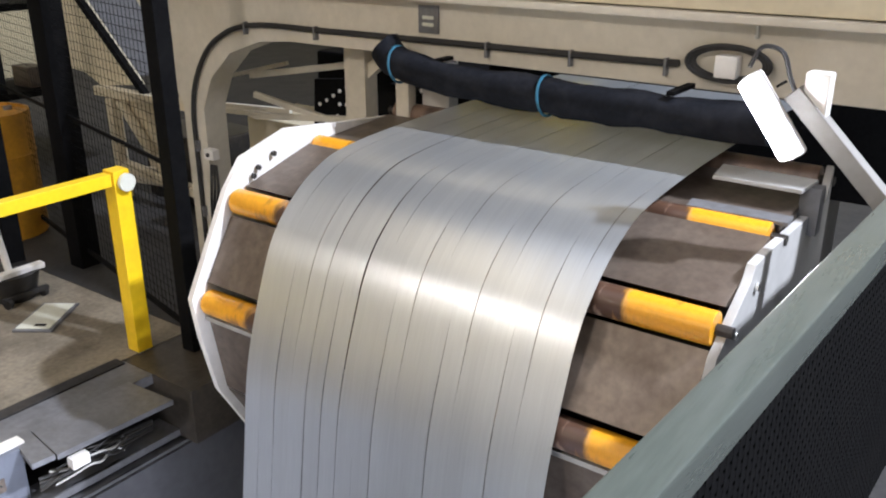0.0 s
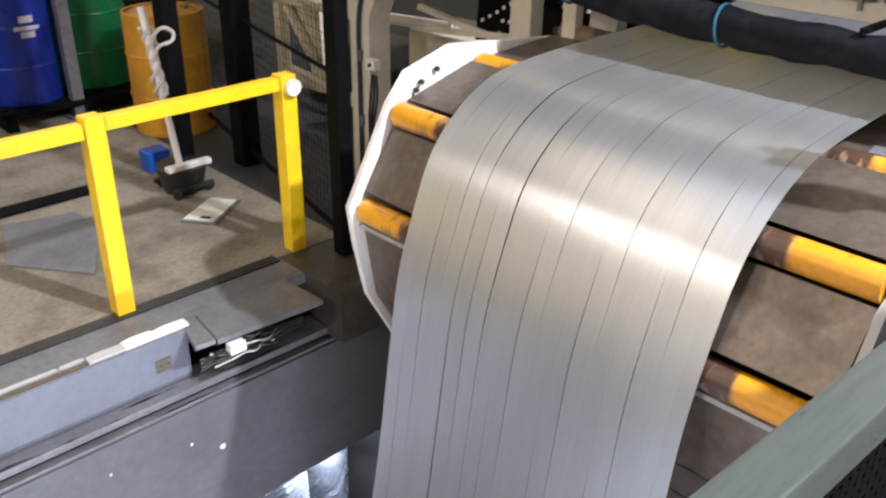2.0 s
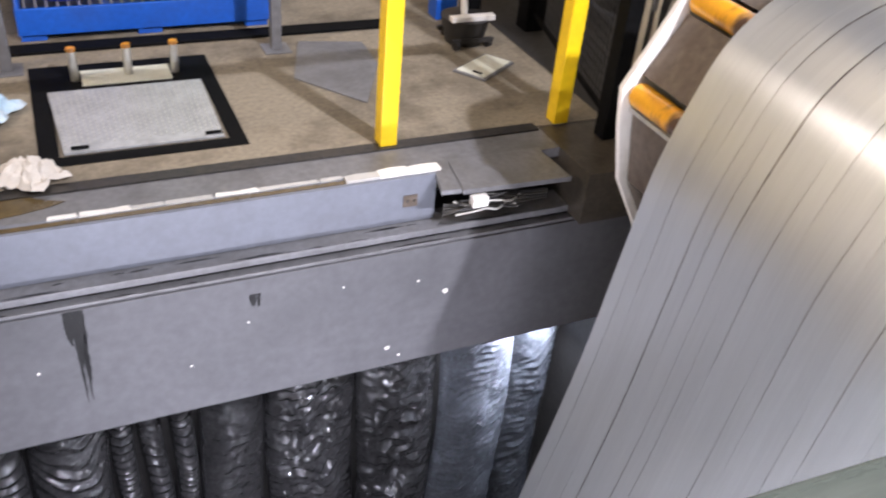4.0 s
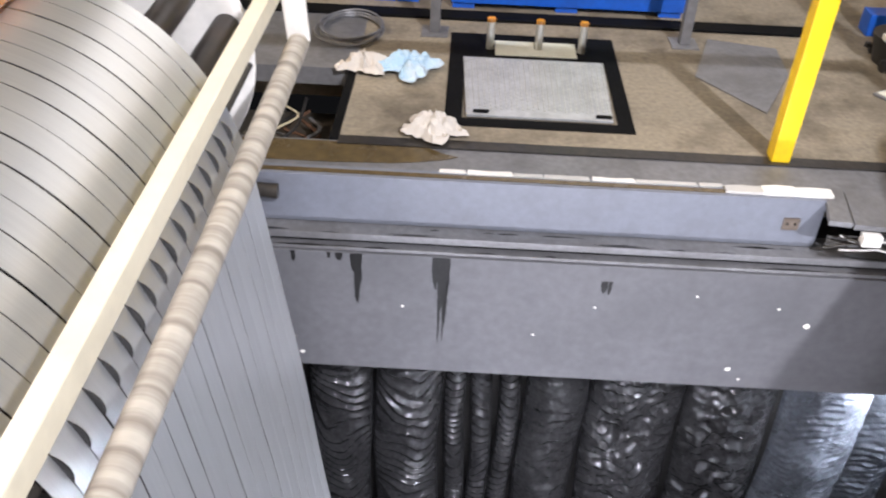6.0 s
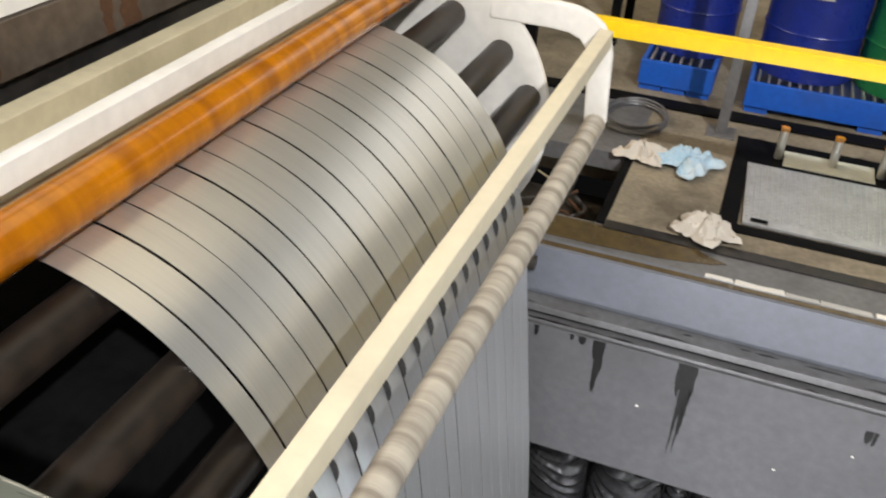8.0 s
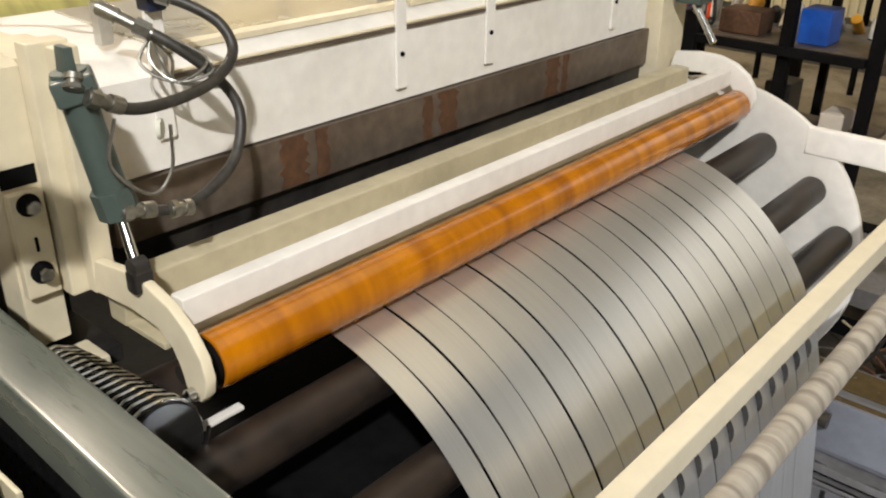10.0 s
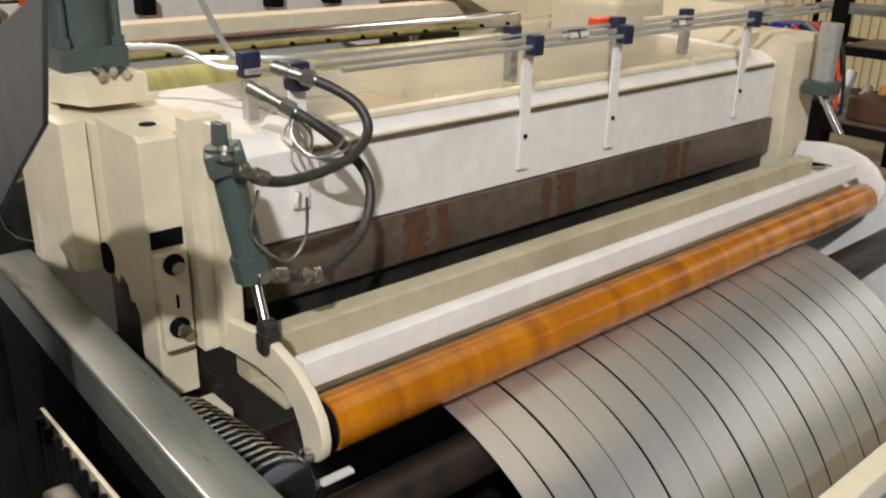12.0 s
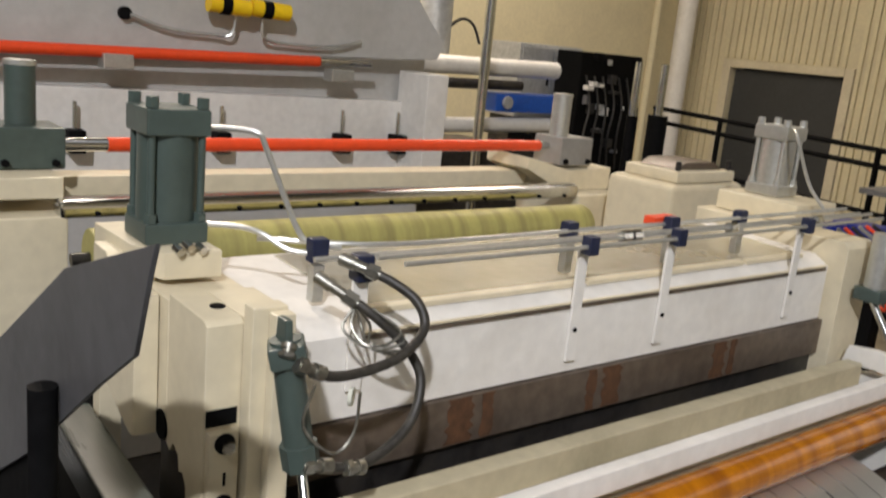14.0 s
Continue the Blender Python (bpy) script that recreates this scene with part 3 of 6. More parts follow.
# padded film lining below the face plate: wrinkled upright folds
def pillow(x0, x1, mat, seed, folds, fold_amp, crumple, slope, swag):
    bm = B()
    w = x1 - x0
    nu, nv = max(10, int(w * 85)), 220
    ph = seed * 1.37
    grid = []
    for j in range(nv + 1):
        row = []
        for i in range(nu + 1):
            u, v = i / nu, j / nv
            z = -1.0 - 2.4 * v
            x = x0 + w * u + 0.014 * math.sin(9 * v + ph)
            round_ = math.sin(math.pi * min(1, max(0, u)))
            bulge = min(0.09, 0.40 * w) * round_ ** 0.55
            X = u * w
            bend = noise.noise((X * 5 + ph, v * 6, seed))
            a = v * folds + slope * X + swag * (u - 0.5) ** 2 + 2.0 * bend
            tri = abs((a % 1.0) - 0.5) * 2
            wr = fold_amp * (1 - tri) ** 1.6 * (0.45 + 0.9 * abs(noise.noise((X * 6, v * 13 + ph, 3.3))))
            n1 = 1 - 2.6 * abs(noise.noise((X * 6 + ph, v * 17, seed * 0.7)))
            n2 = 1 - 2.6 * abs(noise.noise((X * 15, v * 40 + ph, seed * 1.3)))
            wr += crumple * (0.6 * n1 + 0.42 * n2 + 0.10 * (1 - 2.6 * abs(noise.noise((X * 32 + ph, v * 85, seed))))) + 0.03 * noise.noise((X * 3 + ph, v * 6, 7.7))
            row.append(bm.verts.new((x, (3.66 if x1 < 2.6 else 3.79) - bulge - wr * round_ ** 0.5, z)))
        grid.append(row)
    for j in range(nv):
        for i in range(nu):
            bm.faces.new((grid[j][i], grid[j + 1][i], grid[j + 1][i + 1], grid[j][i + 1]))
    bmesh.ops.solidify(bm, geom=bm.faces[:], thickness=0.004)
    return solo("film_bag", bm, mat, "wrinkled glossy black plastic film bag hanging in the pit" if mat == "film" else
                "wrinkled shiny film bag in the pit, paled by painted-in bluish light", "plastic film", ((x0 + x1) / 2, 3.66, -2.2), "film bags lining the pit")


BAGS = [(-1.35, -0.95, 24, 0.016, 0.016, 1.0, 1.5), (-0.93, -0.56, 30, 0.026, 0.007, 0.5, 4.0), (-0.54, -0.14, 26, 0.024, 0.009, -0.5, 5.0),
        (-0.12, 0.01, 40, 0.020, 0.004, 0.0, 1.0), (0.03, 0.16, 36, 0.022, 0.004, 0.0, -1.0), (0.18, 0.31, 40, 0.020, 0.004, 0.0, 1.0),
        (0.33, 0.70, 18, 0.010, 0.012, 0.5, 3.0), (0.72, 1.26, 22, 0.020, 0.034, 2.0, 2.0), (1.28, 1.80, 20, 0.018, 0.038, 3.0, 2.0),
        (1.82, 2.33, 48, 0.018, 0.010, 9.0, 0.0), (2.35, 2.72, 42, 0.016, 0.012, 8.0, 0.0)]
for i, bag in enumerate(BAGS):
    pillow(bag[0], bag[1], "litfilm" if i >= 9 else "film", i + 3, *bag[2:])

# ---------------------------------------------------------------- steel strips
PROFILE = [(-2.3, 1.265), (-1.8, 1.265), (-1.4, 1.27), (-1.26, 1.262), (-1.12, 1.217), (-1.0, 1.14), (-0.89, 1.015), (-0.815, 0.87), (-0.765, 0.70),
           (-0.725, 0.4), (-0.69, 0.1), (-0.65, -0.25), (-0.58, -1.0), (-0.45, -1.8), (-0.02, -2.7), (0.5, -2.95), (1.1, -2.6), (1.52, -1.9),
           (1.70, -1.15), (1.80, -0.7), (1.875, -0.3), (1.945, 0.19), (2.0, 0.54), (2.095, 0.83), (2.18, 1.015), (2.30, 1.14), (2.43, 1.22), (2.6, 1.27),
           (3.0, 1.297), (3.6, 1.307), (4.4, 1.307)]
LINE = smooth_line([(x, 0, z) for x, z in PROFILE], 7)
STRIPS = 17
WIDTH = 0.0778


def strip(k):
    bm = B()
    rows = []
    total = len(LINE) - 1
    for i, q in enumerate(LINE):
        d = (LINE[min(i + 1, total)] - LINE[max(i - 1, 0)]).normalized()
        nrm = Vector((-d.z, 0, d.x))
        u = min(1, max(0, (q.x + 0.7) / 2.6))
        near, far = 1.015 + 0.07 * u, 2.4 - 0.005 * u
        pitch = (far - near) / (STRIPS - 0.3)
        width = WIDTH * (0.7 if k == 0 else 1.0)
        yc = near + pitch * (0.35 if k == 0 else k + 0.2)
        ease = min(1, max(0, (u - 0.5) / 0.4))
        yc += ease * (0.009 if k >= 13 else 0.005 if k >= 11 else 0.001)
        wob = 0.0015 * math.sin(k * 2.1 + i * 0.13)
        bow = 0.0012 * min(1, max(0, (1.02 - q.z) / 0.15)) if q.x < 0.5 else 0.0002
        row = []
        for c in (-1, -0.5, 0, 0.5, 1):
            y = yc + c * width / 2 + wob
            top = q + nrm * bow * (1 - c * c)
            row.append((bm.verts.new((top.x, y, top.z)), bm.verts.new((top.x - nrm.x * 0.0015, y, top.z - nrm.z * 0.0015))))
        rows.append(row)
    for r0, r1 in zip(rows, rows[1:]):
        for c in range(4):
            bm.faces.new((r0[c][0], r0[c + 1][0], r1[c + 1][0], r1[c][0]))
            bm.faces.new((r0[c][1], r1[c][1], r1[c + 1][1], r0[c + 1][1]))
        for c in (0, 4):
            bm.faces.new((r0[c][0], r1[c][0], r1[c][1], r0[c][1]))
    bmesh.ops.recalc_face_normals(bm, faces=bm.faces[:])
    return solo("steel_strip", bm, "steel", "long slit galvanised steel strip looping down into the pit", "steel strip", (0, 1.7, 1.29), "slit steel strips")


for k in range(STRIPS):
    strip(k)

# ---------------------------------------------------------------- exit machine (beyond the pit, to which the strips rise)
rm = thing("roller_table", (2.6, 1.7, -0.3), "curved roller table with amber rolls and worn brown panels", "roller table")
OUT = [(3.35, 1.22), (2.62, 1.295), (2.36, 1.225), (2.26, 1.11), (2.035, 0.70), (2.06, 0.52), (2.12, 0.25), (2.26, 0.0), (2.40, -0.3), (3.35, -0.3)]
INN = [(3.35, 1.16), (2.70, 1.20), (2.42, 1.13), (2.33, 1.04), (2.115, 0.66), (2.13, 0.50), (2.20, 0.22), (2.34, -0.02), (2.46, -0.3), (3.35, -0.3)]
part("side_plate", slab(B(), OUT, "y", 2.75, 2.78, 0.004), "white", rm, "white painted side plate")
near_out = [(3.35, 1.30), (3.30, 1.18), (2.62, 1.20), (2.50, 1.195), (2.47, 1.15), (2.235, 1.0), (2.09, 0.66), (2.12, 0.45), (2.2, 0.2), (2.40, -0.3), (3.35, -0.3)]
part("side_plate", slab(B(), near_out, "y", 0.69, 0.72, 0.004), "panelgrey", rm, "light grey painted side plate")
for x, z in ((2.52, 1.12), (2.36, 1.02), (2.24, 0.84), (2.20, 0.60)):
    part("bolt", rod(B(), (x, 0.69, z), (x, 0.678, z), 0.014, 8), "chrome", rm)
for (ax, az), (bx_, bz) in (((2.74, 1.205), (2.36, 1.105)), ((2.27, 1.00), (2.115, 0.755)), ((2.10, 0.625), (2.16, 0.25)), ((2.16, 0.245), (2.30, 0.0)), ((2.30, -0.005), (2.44, -0.3))):
    bm = B()
    slab(bm, [(ax, az), (bx_, bz), (bx_ + 0.02, bz - 0.012), (ax + 0.02, az - 0.02)], "y", 0.725, 2.745, 0.002)
    part("cover_panel", bm, "brownsteel", rm, "worn brown-grey steel cover panel")
part("cover_panel", slab(B(), [(3.3, 1.235), (2.84, 1.21), (2.84, 1.19), (3.3, 1.215)], "y", 0.725, 2.745, 0.002), "brownsteel", rm, "worn brown-grey steel cover panel")
roll("amber_roll", rm, 2.305, 1.055, 0.724, 2.735, 0.053, "amber", "amber polyurethane roll worn brown in its middle")
roll("amber_roll", rm, 2.112, 0.672, 0.724, 2.735, 0.053, "amber", "amber polyurethane roll worn brown in its middle")
roll("amber_roll", rm, 2.79, 1.185, 0.735, 2.735, 0.05, "amber", "amber polyurethane roll worn brown in its middle")
roll("brown_roll", rm, 3.36, 1.24, 0.735, 2.735, 0.05, "brownroll", "brown worn roll")
part("table_body", bx(B(), 2.55, 3.3, 0.8, 2.7, -0.3, 1.1), "greasy", rm, "dark greasy machine body")
for y in (2.74,):
    for x, z in ((2.43, 1.17), (2.52, 1.21), (2.40, 1.14)):
        part("bolt", rod(B(), (x, y, z), (x, y - 0.012, z), 0.012, 8), "greasy", rm)
part("edge_strip", slab(B(), [(2.265, 0.985), (2.255, 0.97), (2.275, 0.96), (2.285, 0.975)], "y", 0.73, 2.74), "tin", rm, "bright worn edge")
part("edge_strip", slab(B(), [(2.085, 0.615), (2.08, 0.60), (2.1, 0.595), (2.105, 0.61)], "y", 0.73, 2.74), "tin", rm, "bright worn edge")
part("flat_bar", slab(B(), [(2.985, 1.010), (3.148, 1.032), (3.144, 0.693), (2.983, 0.706)], "z", 1.285, 1.30, 0.003), "panelgrey", rm, "bright flat bar")
part("flat_bar", slab(B(), [(2.793, 1.025), (2.876, 1.038), (2.879, 0.696), (2.801, 0.691)], "z", 1.225, 1.24, 0.003), "greysteel", rm, "dull grey flat bar")
part("end_angle", bx(B(), 3.06, 3.12, 0.66, 0.73, 1.12, 1.29, 0.004), "greysteel", rm)

# portal over the table
pf = thing("portal_frame", (3.3, 2.2, 0), "cream painted steel portal frame with a cable along its edge", "machine frame")
arch = [(4.02, -0.02), (4.02, 1.12), (3.93, 1.30), (3.76, 1.45), (3.52, 1.53), (3.3, 1.55), (0.1, 1.55), (0.1, 1.98), (4.36, 1.98), (4.30, 1.3), (4.20, 1.12), (4.20, -0.02)]
part("arch", slab(B(), arch, "x", 3.2, 3.36, 0.006), "greycream", pf)
part("top_beam", bx(B(), 3.364, 3.7, 0.1, 4.4, 1.62, 2.10, 0.01), "greycream", pf)
part("beam_cover", bx(B(), 3.15, 3.72, 0.1, 4.4, 2.104, 2.25, 0.01), "greycream", pf)
cab = [(3.185, 4.10, 0.1), (3.185, 4.10, 0.8), (3.185, 4.09, 1.14), (3.185, 4.0, 1.36), (3.185, 3.84, 1.52), (3.185, 3.56, 1.615), (3.185, 3.0, 1.625), (3.185, 2.2, 1.63), (3.185, 1.4, 1.635), (3.185, 1.25, 1.64)]
part("cable", pipe(B(), cab, 0.014, 8, 6), "rubber", pf, "black cable clipped along the frame")
for y, z in ((3.6, 1.60), (3.1, 1.612), (2.6, 1.615), (2.1, 1.618), (1.7, 1.62), (1.3, 1.625), (4.085, 0.9), (4.085, 0.5)):
    part("cable_clip", bx(B(), 3.17, 3.2, y - 0.006, y + 0.006, z - 0.035, z + 0.03, 0.002), "greysteel", pf)
part("label_plate", bx(B(), 3.19, 3.199, 2.36, 2.47, 1.66, 1.78, 0.002), "greysteel", pf, "grey square label plate")
for k in range(2):
    part("label_bar", bx(B(), 3.186, 3.1895, 2.385, 2.445, 1.69 + 0.03 * k, 1.705 + 0.03 * k), "paper", pf, "pale bar of unreadable writing")
part("bracket_plate", bx(B(), 3.15, 3.199, 3.92, 4.0, 0.84, 0.90, 0.004), "white", pf, "small white bracket plate")
part("bracket_bolt", rod(B(), (3.149, 3.96, 0.87), (3.14, 3.96, 0.87), 0.012, 8), "greasy", pf)
for k in range(3):
    part("cable", pipe(B(), [(3.19, 3.99 - 0.02 * k, 0.80), (3.15, 3.96 - 0.03 * k, 0.68), (3.16, 3.99 - 0.02 * k, 0.5), (3.18, 4.0 - 0.015 * k, 0.25), (3.19, 4.01 - 0.01 * k, 0.0)], 0.008, 8), "rubber", pf, "black hanging cable")
part("inner_post", bx(B(), 3.4, 3.5, 2.98, 3.12, 0.9, 1.6, 0.006), "greycream", pf)
part("inner_post", bx(B(), 3.3, 3.36, 2.62, 2.70, 1.2, 1.6, 0.006), "greycream", pf)
part("inner_post", bx(B(), 3.38, 3.46, 2.44, 2.60, 1.2, 1.6, 0.006), "panelgrey", pf)
part("brace", bar(B(), (3.45, 3.05, 1.35), (3.45, 2.7, 1.62), 0.05, 0.06), "greycream", pf)
for y0, z0, y1, z1 in ((4.0, 1.26, 3.05, 1.42), (4.0, 1.02, 3.05, 1.10), (3.98, 1.15, 3.2, 1.02)):
    part("cross_bar", bar(B(), (3.55, y0, z0), (3.62, y1, z1), 0.03, 0.035), "greycream", pf)
for p, q, w in (((3.62, 4.524, 0.985), (3.66, 3.801, 1.014), 0.030), ((3.66, 4.552, 1.007), (3.7, 3.839, 1.039), 0.030), ((3.62, 4.458, 1.172), (3.66, 3.804, 1.334), 0.024)):
    part("cross_bar", bar(B(), p, q, 0.03, w), "greycream", pf, "pale cross bar")
part("hanger", rod(B(), (3.19, 0.98, 2.1), (3.19, 0.98, 1.75), 0.008, 8), "pipe", pf)

part("ledge", bx(B(), 3.10, 3.199, 0.1, 4.3, 1.805, 1.835, 0.006), "greycream", pf)
part("upper_panel", bx(B(), 3.14, 3.199, 0.1, 4.3, 1.84, 2.10, 0.006), "cream", pf)
sl = thing("dark_sleeve", (3.05, 1.7, 1.49), "dark fabric sleeve hung under the portal beam", "fabric sleeve")
bm = B()
pipe(bm, [(3.06, 2.56, 1.60), (3.05, 2.47, 1.545), (3.04, 2.2, 1.505), (3.04, 1.7, 1.487), (3.04, 1.2, 1.48), (3.04, 0.85, 1.485)], 0.07, 20, 8)
for v in bm.verts:
    v.co += Vector((0, 0, 1)) * 0.016 * noise.noise(v.co * 9)
part("sleeve_tube", bm, "tube", sl)
for y in (2.46, 1.72):
    bm = B()
    r = 0.078
    pipe(bm, [(3.04 + r * math.cos(a), y + 0.01 * math.sin(a), (1.54 if y > 2 else 1.488) + r * math.sin(a)) for a in [2 * math.pi * k / 16 for k in range(17)]], 0.006, 6, 2)
    part("tie_band", bm, "teal", sl, "blue tie band")

for y in (2.3, 1.2):
    part("hanger_strap", bx(B(), 3.0, 3.21, y - 0.015, y + 0.015, 1.555, 1.57), "black", sl, "black hanger strap")

# inspection lamp on its bracket
lp = thing("inspection_lamp", (2.6, 0.7, 1.55), "lit white inspection lamp on a grey bracket arm", "lamp")
a, b = Vector((2.6, 0.83, 1.715)), Vector((2.6, 0.665, 1.49))
ax = (b - a).normalized()
side = Vector((0, -ax.z, ax.y)).normalized()
part("housing", bar(B(), a + Vector((0.045, 0, 0)) - side * 0.012, b + Vector((0.045, 0, 0)) - side * 0.012, 0.06, 0.06, 0.012), "white", lp)
part("diffuser", bar(B(), a + ax * 0.01, b - ax * 0.01, 0.038, 0.04, 0.012), "lampglass", lp, "glowing white diffuser")
part("arm", bar(B(), (2.68, 0.70, 1.68), (2.68, 0.40, 1.38), 0.06, 0.055, 0.006), "armgrey", lp, "grey square bracket arm")
part("box", bx(B(), 2.66, 2.72, 0.60, 0.67, 1.60, 1.74, 0.006), "white", lp, "white junction box")
part("lead", pipe(B(), [(2.66, 0.83, 1.74), (2.66, 0.80, 1.80), (2.66, 0.74, 1.79), (2.66, 0.71, 1.72), (2.66, 0.68, 1.66)], 0.007, 8), "rubber", lp)
for k in range(4):
    t = 0.25 + 0.17 * k
    q = a.lerp(b, t) + Vector((0.06, 0, 0)) - side * 0.055
    part("fin", bar(B(), q, q - side * 0.03, 0.012, 0.008, 0), "black", lp)
cc = thing("cable_coil", (3.16, 1.05, 1.66), "black cable coiled round a white junction box", "cable coil")
for k in range(3):
    r = 0.085 + 0.008 * k
    part("cable_turn", pipe(B(), [(3.165 - 0.006 * k, 1.06 + 1.5 * r * math.cos(t), 1.66 + 0.62 * r * math.sin(t)) for t in [2 * math.pi * j / 20 for j in range(21)]], 0.008, 8, 2), "rubber", cc)
part("junction_box", bx(B(), 3.13, 3.19, 1.02, 1.10, 1.61, 1.69, 0.006), "white", cc, "white plastic junction box")

# dark gear behind the portal
bk = thing("drive_unit", (4.4, 3.4, 0), "dark machine drive with yellow guards and cream framing", "machine drive")
part("housing", bx(B(), 4.0, 4.5, 2.75, 3.9, 0.7, 1.36, 0.02), "black", bk)
part("guard", bx(B(), 4.2, 4.6, 2.3, 3.1, 1.45, 1.52, 0.01), "yellow", bk, "yellow guard")
part("guard", bx(B(), 4.3, 4.6, 3.2, 3.6, 1.58, 1.64, 0.01), "yellow", bk, "yellow guard")
part("bed", bx(B(), 3.75, 4.2, 3.0, 4.3, 0.55, 0.95, 0.02), "cream", bk)
part("base", bx(B(), 4.0, 5.2, 1.0, 4.0, -0.02, 0.7, 0.02), "greasy", bk)
part("back_plate", bx(B(), 4.9, 5.0, 0.2, 3.4, 0.7, 1.9, 0.01), "black", bk)
ch = thing("drag_chain", (3.72, 3.2, 1.15), "black drag chain plate with rows of pale rivets", "drag chain")
part("chain_band", slab(B(), [(3.651, 1.249), (3.368, 1.279), (3.373, 1.036), (3.672, 0.979)], "x", 3.72, 3.76, 0.004), "black", ch)
part("chain_band", slab(B(), [(3.081, 1.285), (2.755, 1.290), (2.755, 1.249), (3.082, 1.238)], "x", 3.72, 3.76, 0.004), "black", ch)
for y, z in [(3.611, 1.107), (3.555, 1.137), (3.500, 1.169), (3.450, 1.201), (3.396, 1.230), (3.454, 1.126), (3.402, 1.129), (3.618, 1.022), (3.549, 1.038), (3.476, 1.054), (3.406, 1.053), (3.025, 1.271), (2.971, 1.274), (2.917, 1.274), (2.860, 1.271), (2.803, 1.266)]:
    part("rivet", rod(B(), (3.7195, y, z), (3.712, y, z), 0.011, 10), "white", ch, "pale rivet")

# ---------------------------------------------------------------- yellow guard rail and floor things
gr = thing("guard_rail", (1.9, 3.77, 0), "yellow painted square-tube guard rail at the pit edge", "guard rail")
for x, h in ((1.42, 0.99), (2.43, 0.99)):
    p = part("post", bx(B(), x - 0.045, x + 0.045, 3.725, 3.815, 0.004, h - 0.0, 0.006), "yellow", gr)
    part("foot", bx(B(), x - 0.035, x + 0.035, 3.735, 3.805, -0.05, 0.002, 0.004), "tin", p, "bare steel foot")
part("top_rail", bx(B(), 1.47, 2.38, 3.735, 3.80, 0.915, 0.98, 0.006), "yellow", gr)
part("side_rail", bx(B(), -2.6, 1.37, 3.735, 3.80, 0.895, 0.965, 0.006), "yellow", gr)
part("post", bx(B(), -2.69, -2.6, 3.725, 3.815, -0.02, 0.98, 0.006), "yellow", gr)
part("knuckle", rod(B(), (2.44, 3.715, 0.93), (2.44, 3.695, 0.93), 0.045, 16), "paper", gr, "chipped pale end plate")

sp = thing("floor_hatch", (0.27, 4.4, 0.0), "galvanised steel floor plate in a black frame with pins", "floor hatch")
fr = B()
bx(fr, -0.20, 0.76, 3.93, 4.01, -0.004, 0.006); bx(fr, -0.20, 0.76, 4.72, 5.06, -0.004, 0.006); bx(fr, -0.20, -0.11, 4.01, 4.72, -0.004, 0.006); bx(fr, 0.68, 0.76, 4.01, 4.72, -0.004, 0.006)
part("frame", fr, "black", sp, "black painted floor frame")
part("plate", slab(B(), [(-0.09, 4.02), (0.655, 4.02), (0.67, 4.70), (-0.12, 4.70)], "z", 0.006, 0.02, 0.002), "tin", sp, "ribbed galvanised plate")
bm = B()
for i in range(27):
    t = (i + 0.5) / 27
    for j in range(15):
        v = (j + 0.5 + 0.5 * (i % 2)) / 15.6
        x = (-0.09 - 0.03 * v) + (0.745 + 0.045 * v) * t
        y = 4.075 + 0.615 * v
        slab(bm, [(x - 0.004, y - 0.011), (x + 0.004, y - 0.011), (x + 0.004, y + 0.011), (x - 0.004, y + 0.011)], "z", 0.02, 0.0245)
tagged(part("tread_pattern", bm, "pipe", sp, "bright raised tread pattern"), kind="stuff")
for x in (0.03, 0.31, 0.56):
    p = part("pin", rod(B(), (x, 4.86, 0.006), (x, 4.86, 0.17), 0.022, 14), "pipe", sp, "grey steel pin")
    part("cap", rod(B(), (x, 4.86, 0.171), (x, 4.86, 0.19), 0.024, 14), "brass", p, "dull brass cap")
part("hinge_plate", bx(B(), 0.06, 0.53, 4.76, 4.95, 0.007, 0.016, 0.002), "paper", sp, "pale scuffed plate between the pins")
for x in (-0.055, 0.57):
    part("corner_slot", bx(B(), x, x + 0.08, 4.035, 4.065, 0.0246, 0.028), "black", sp)


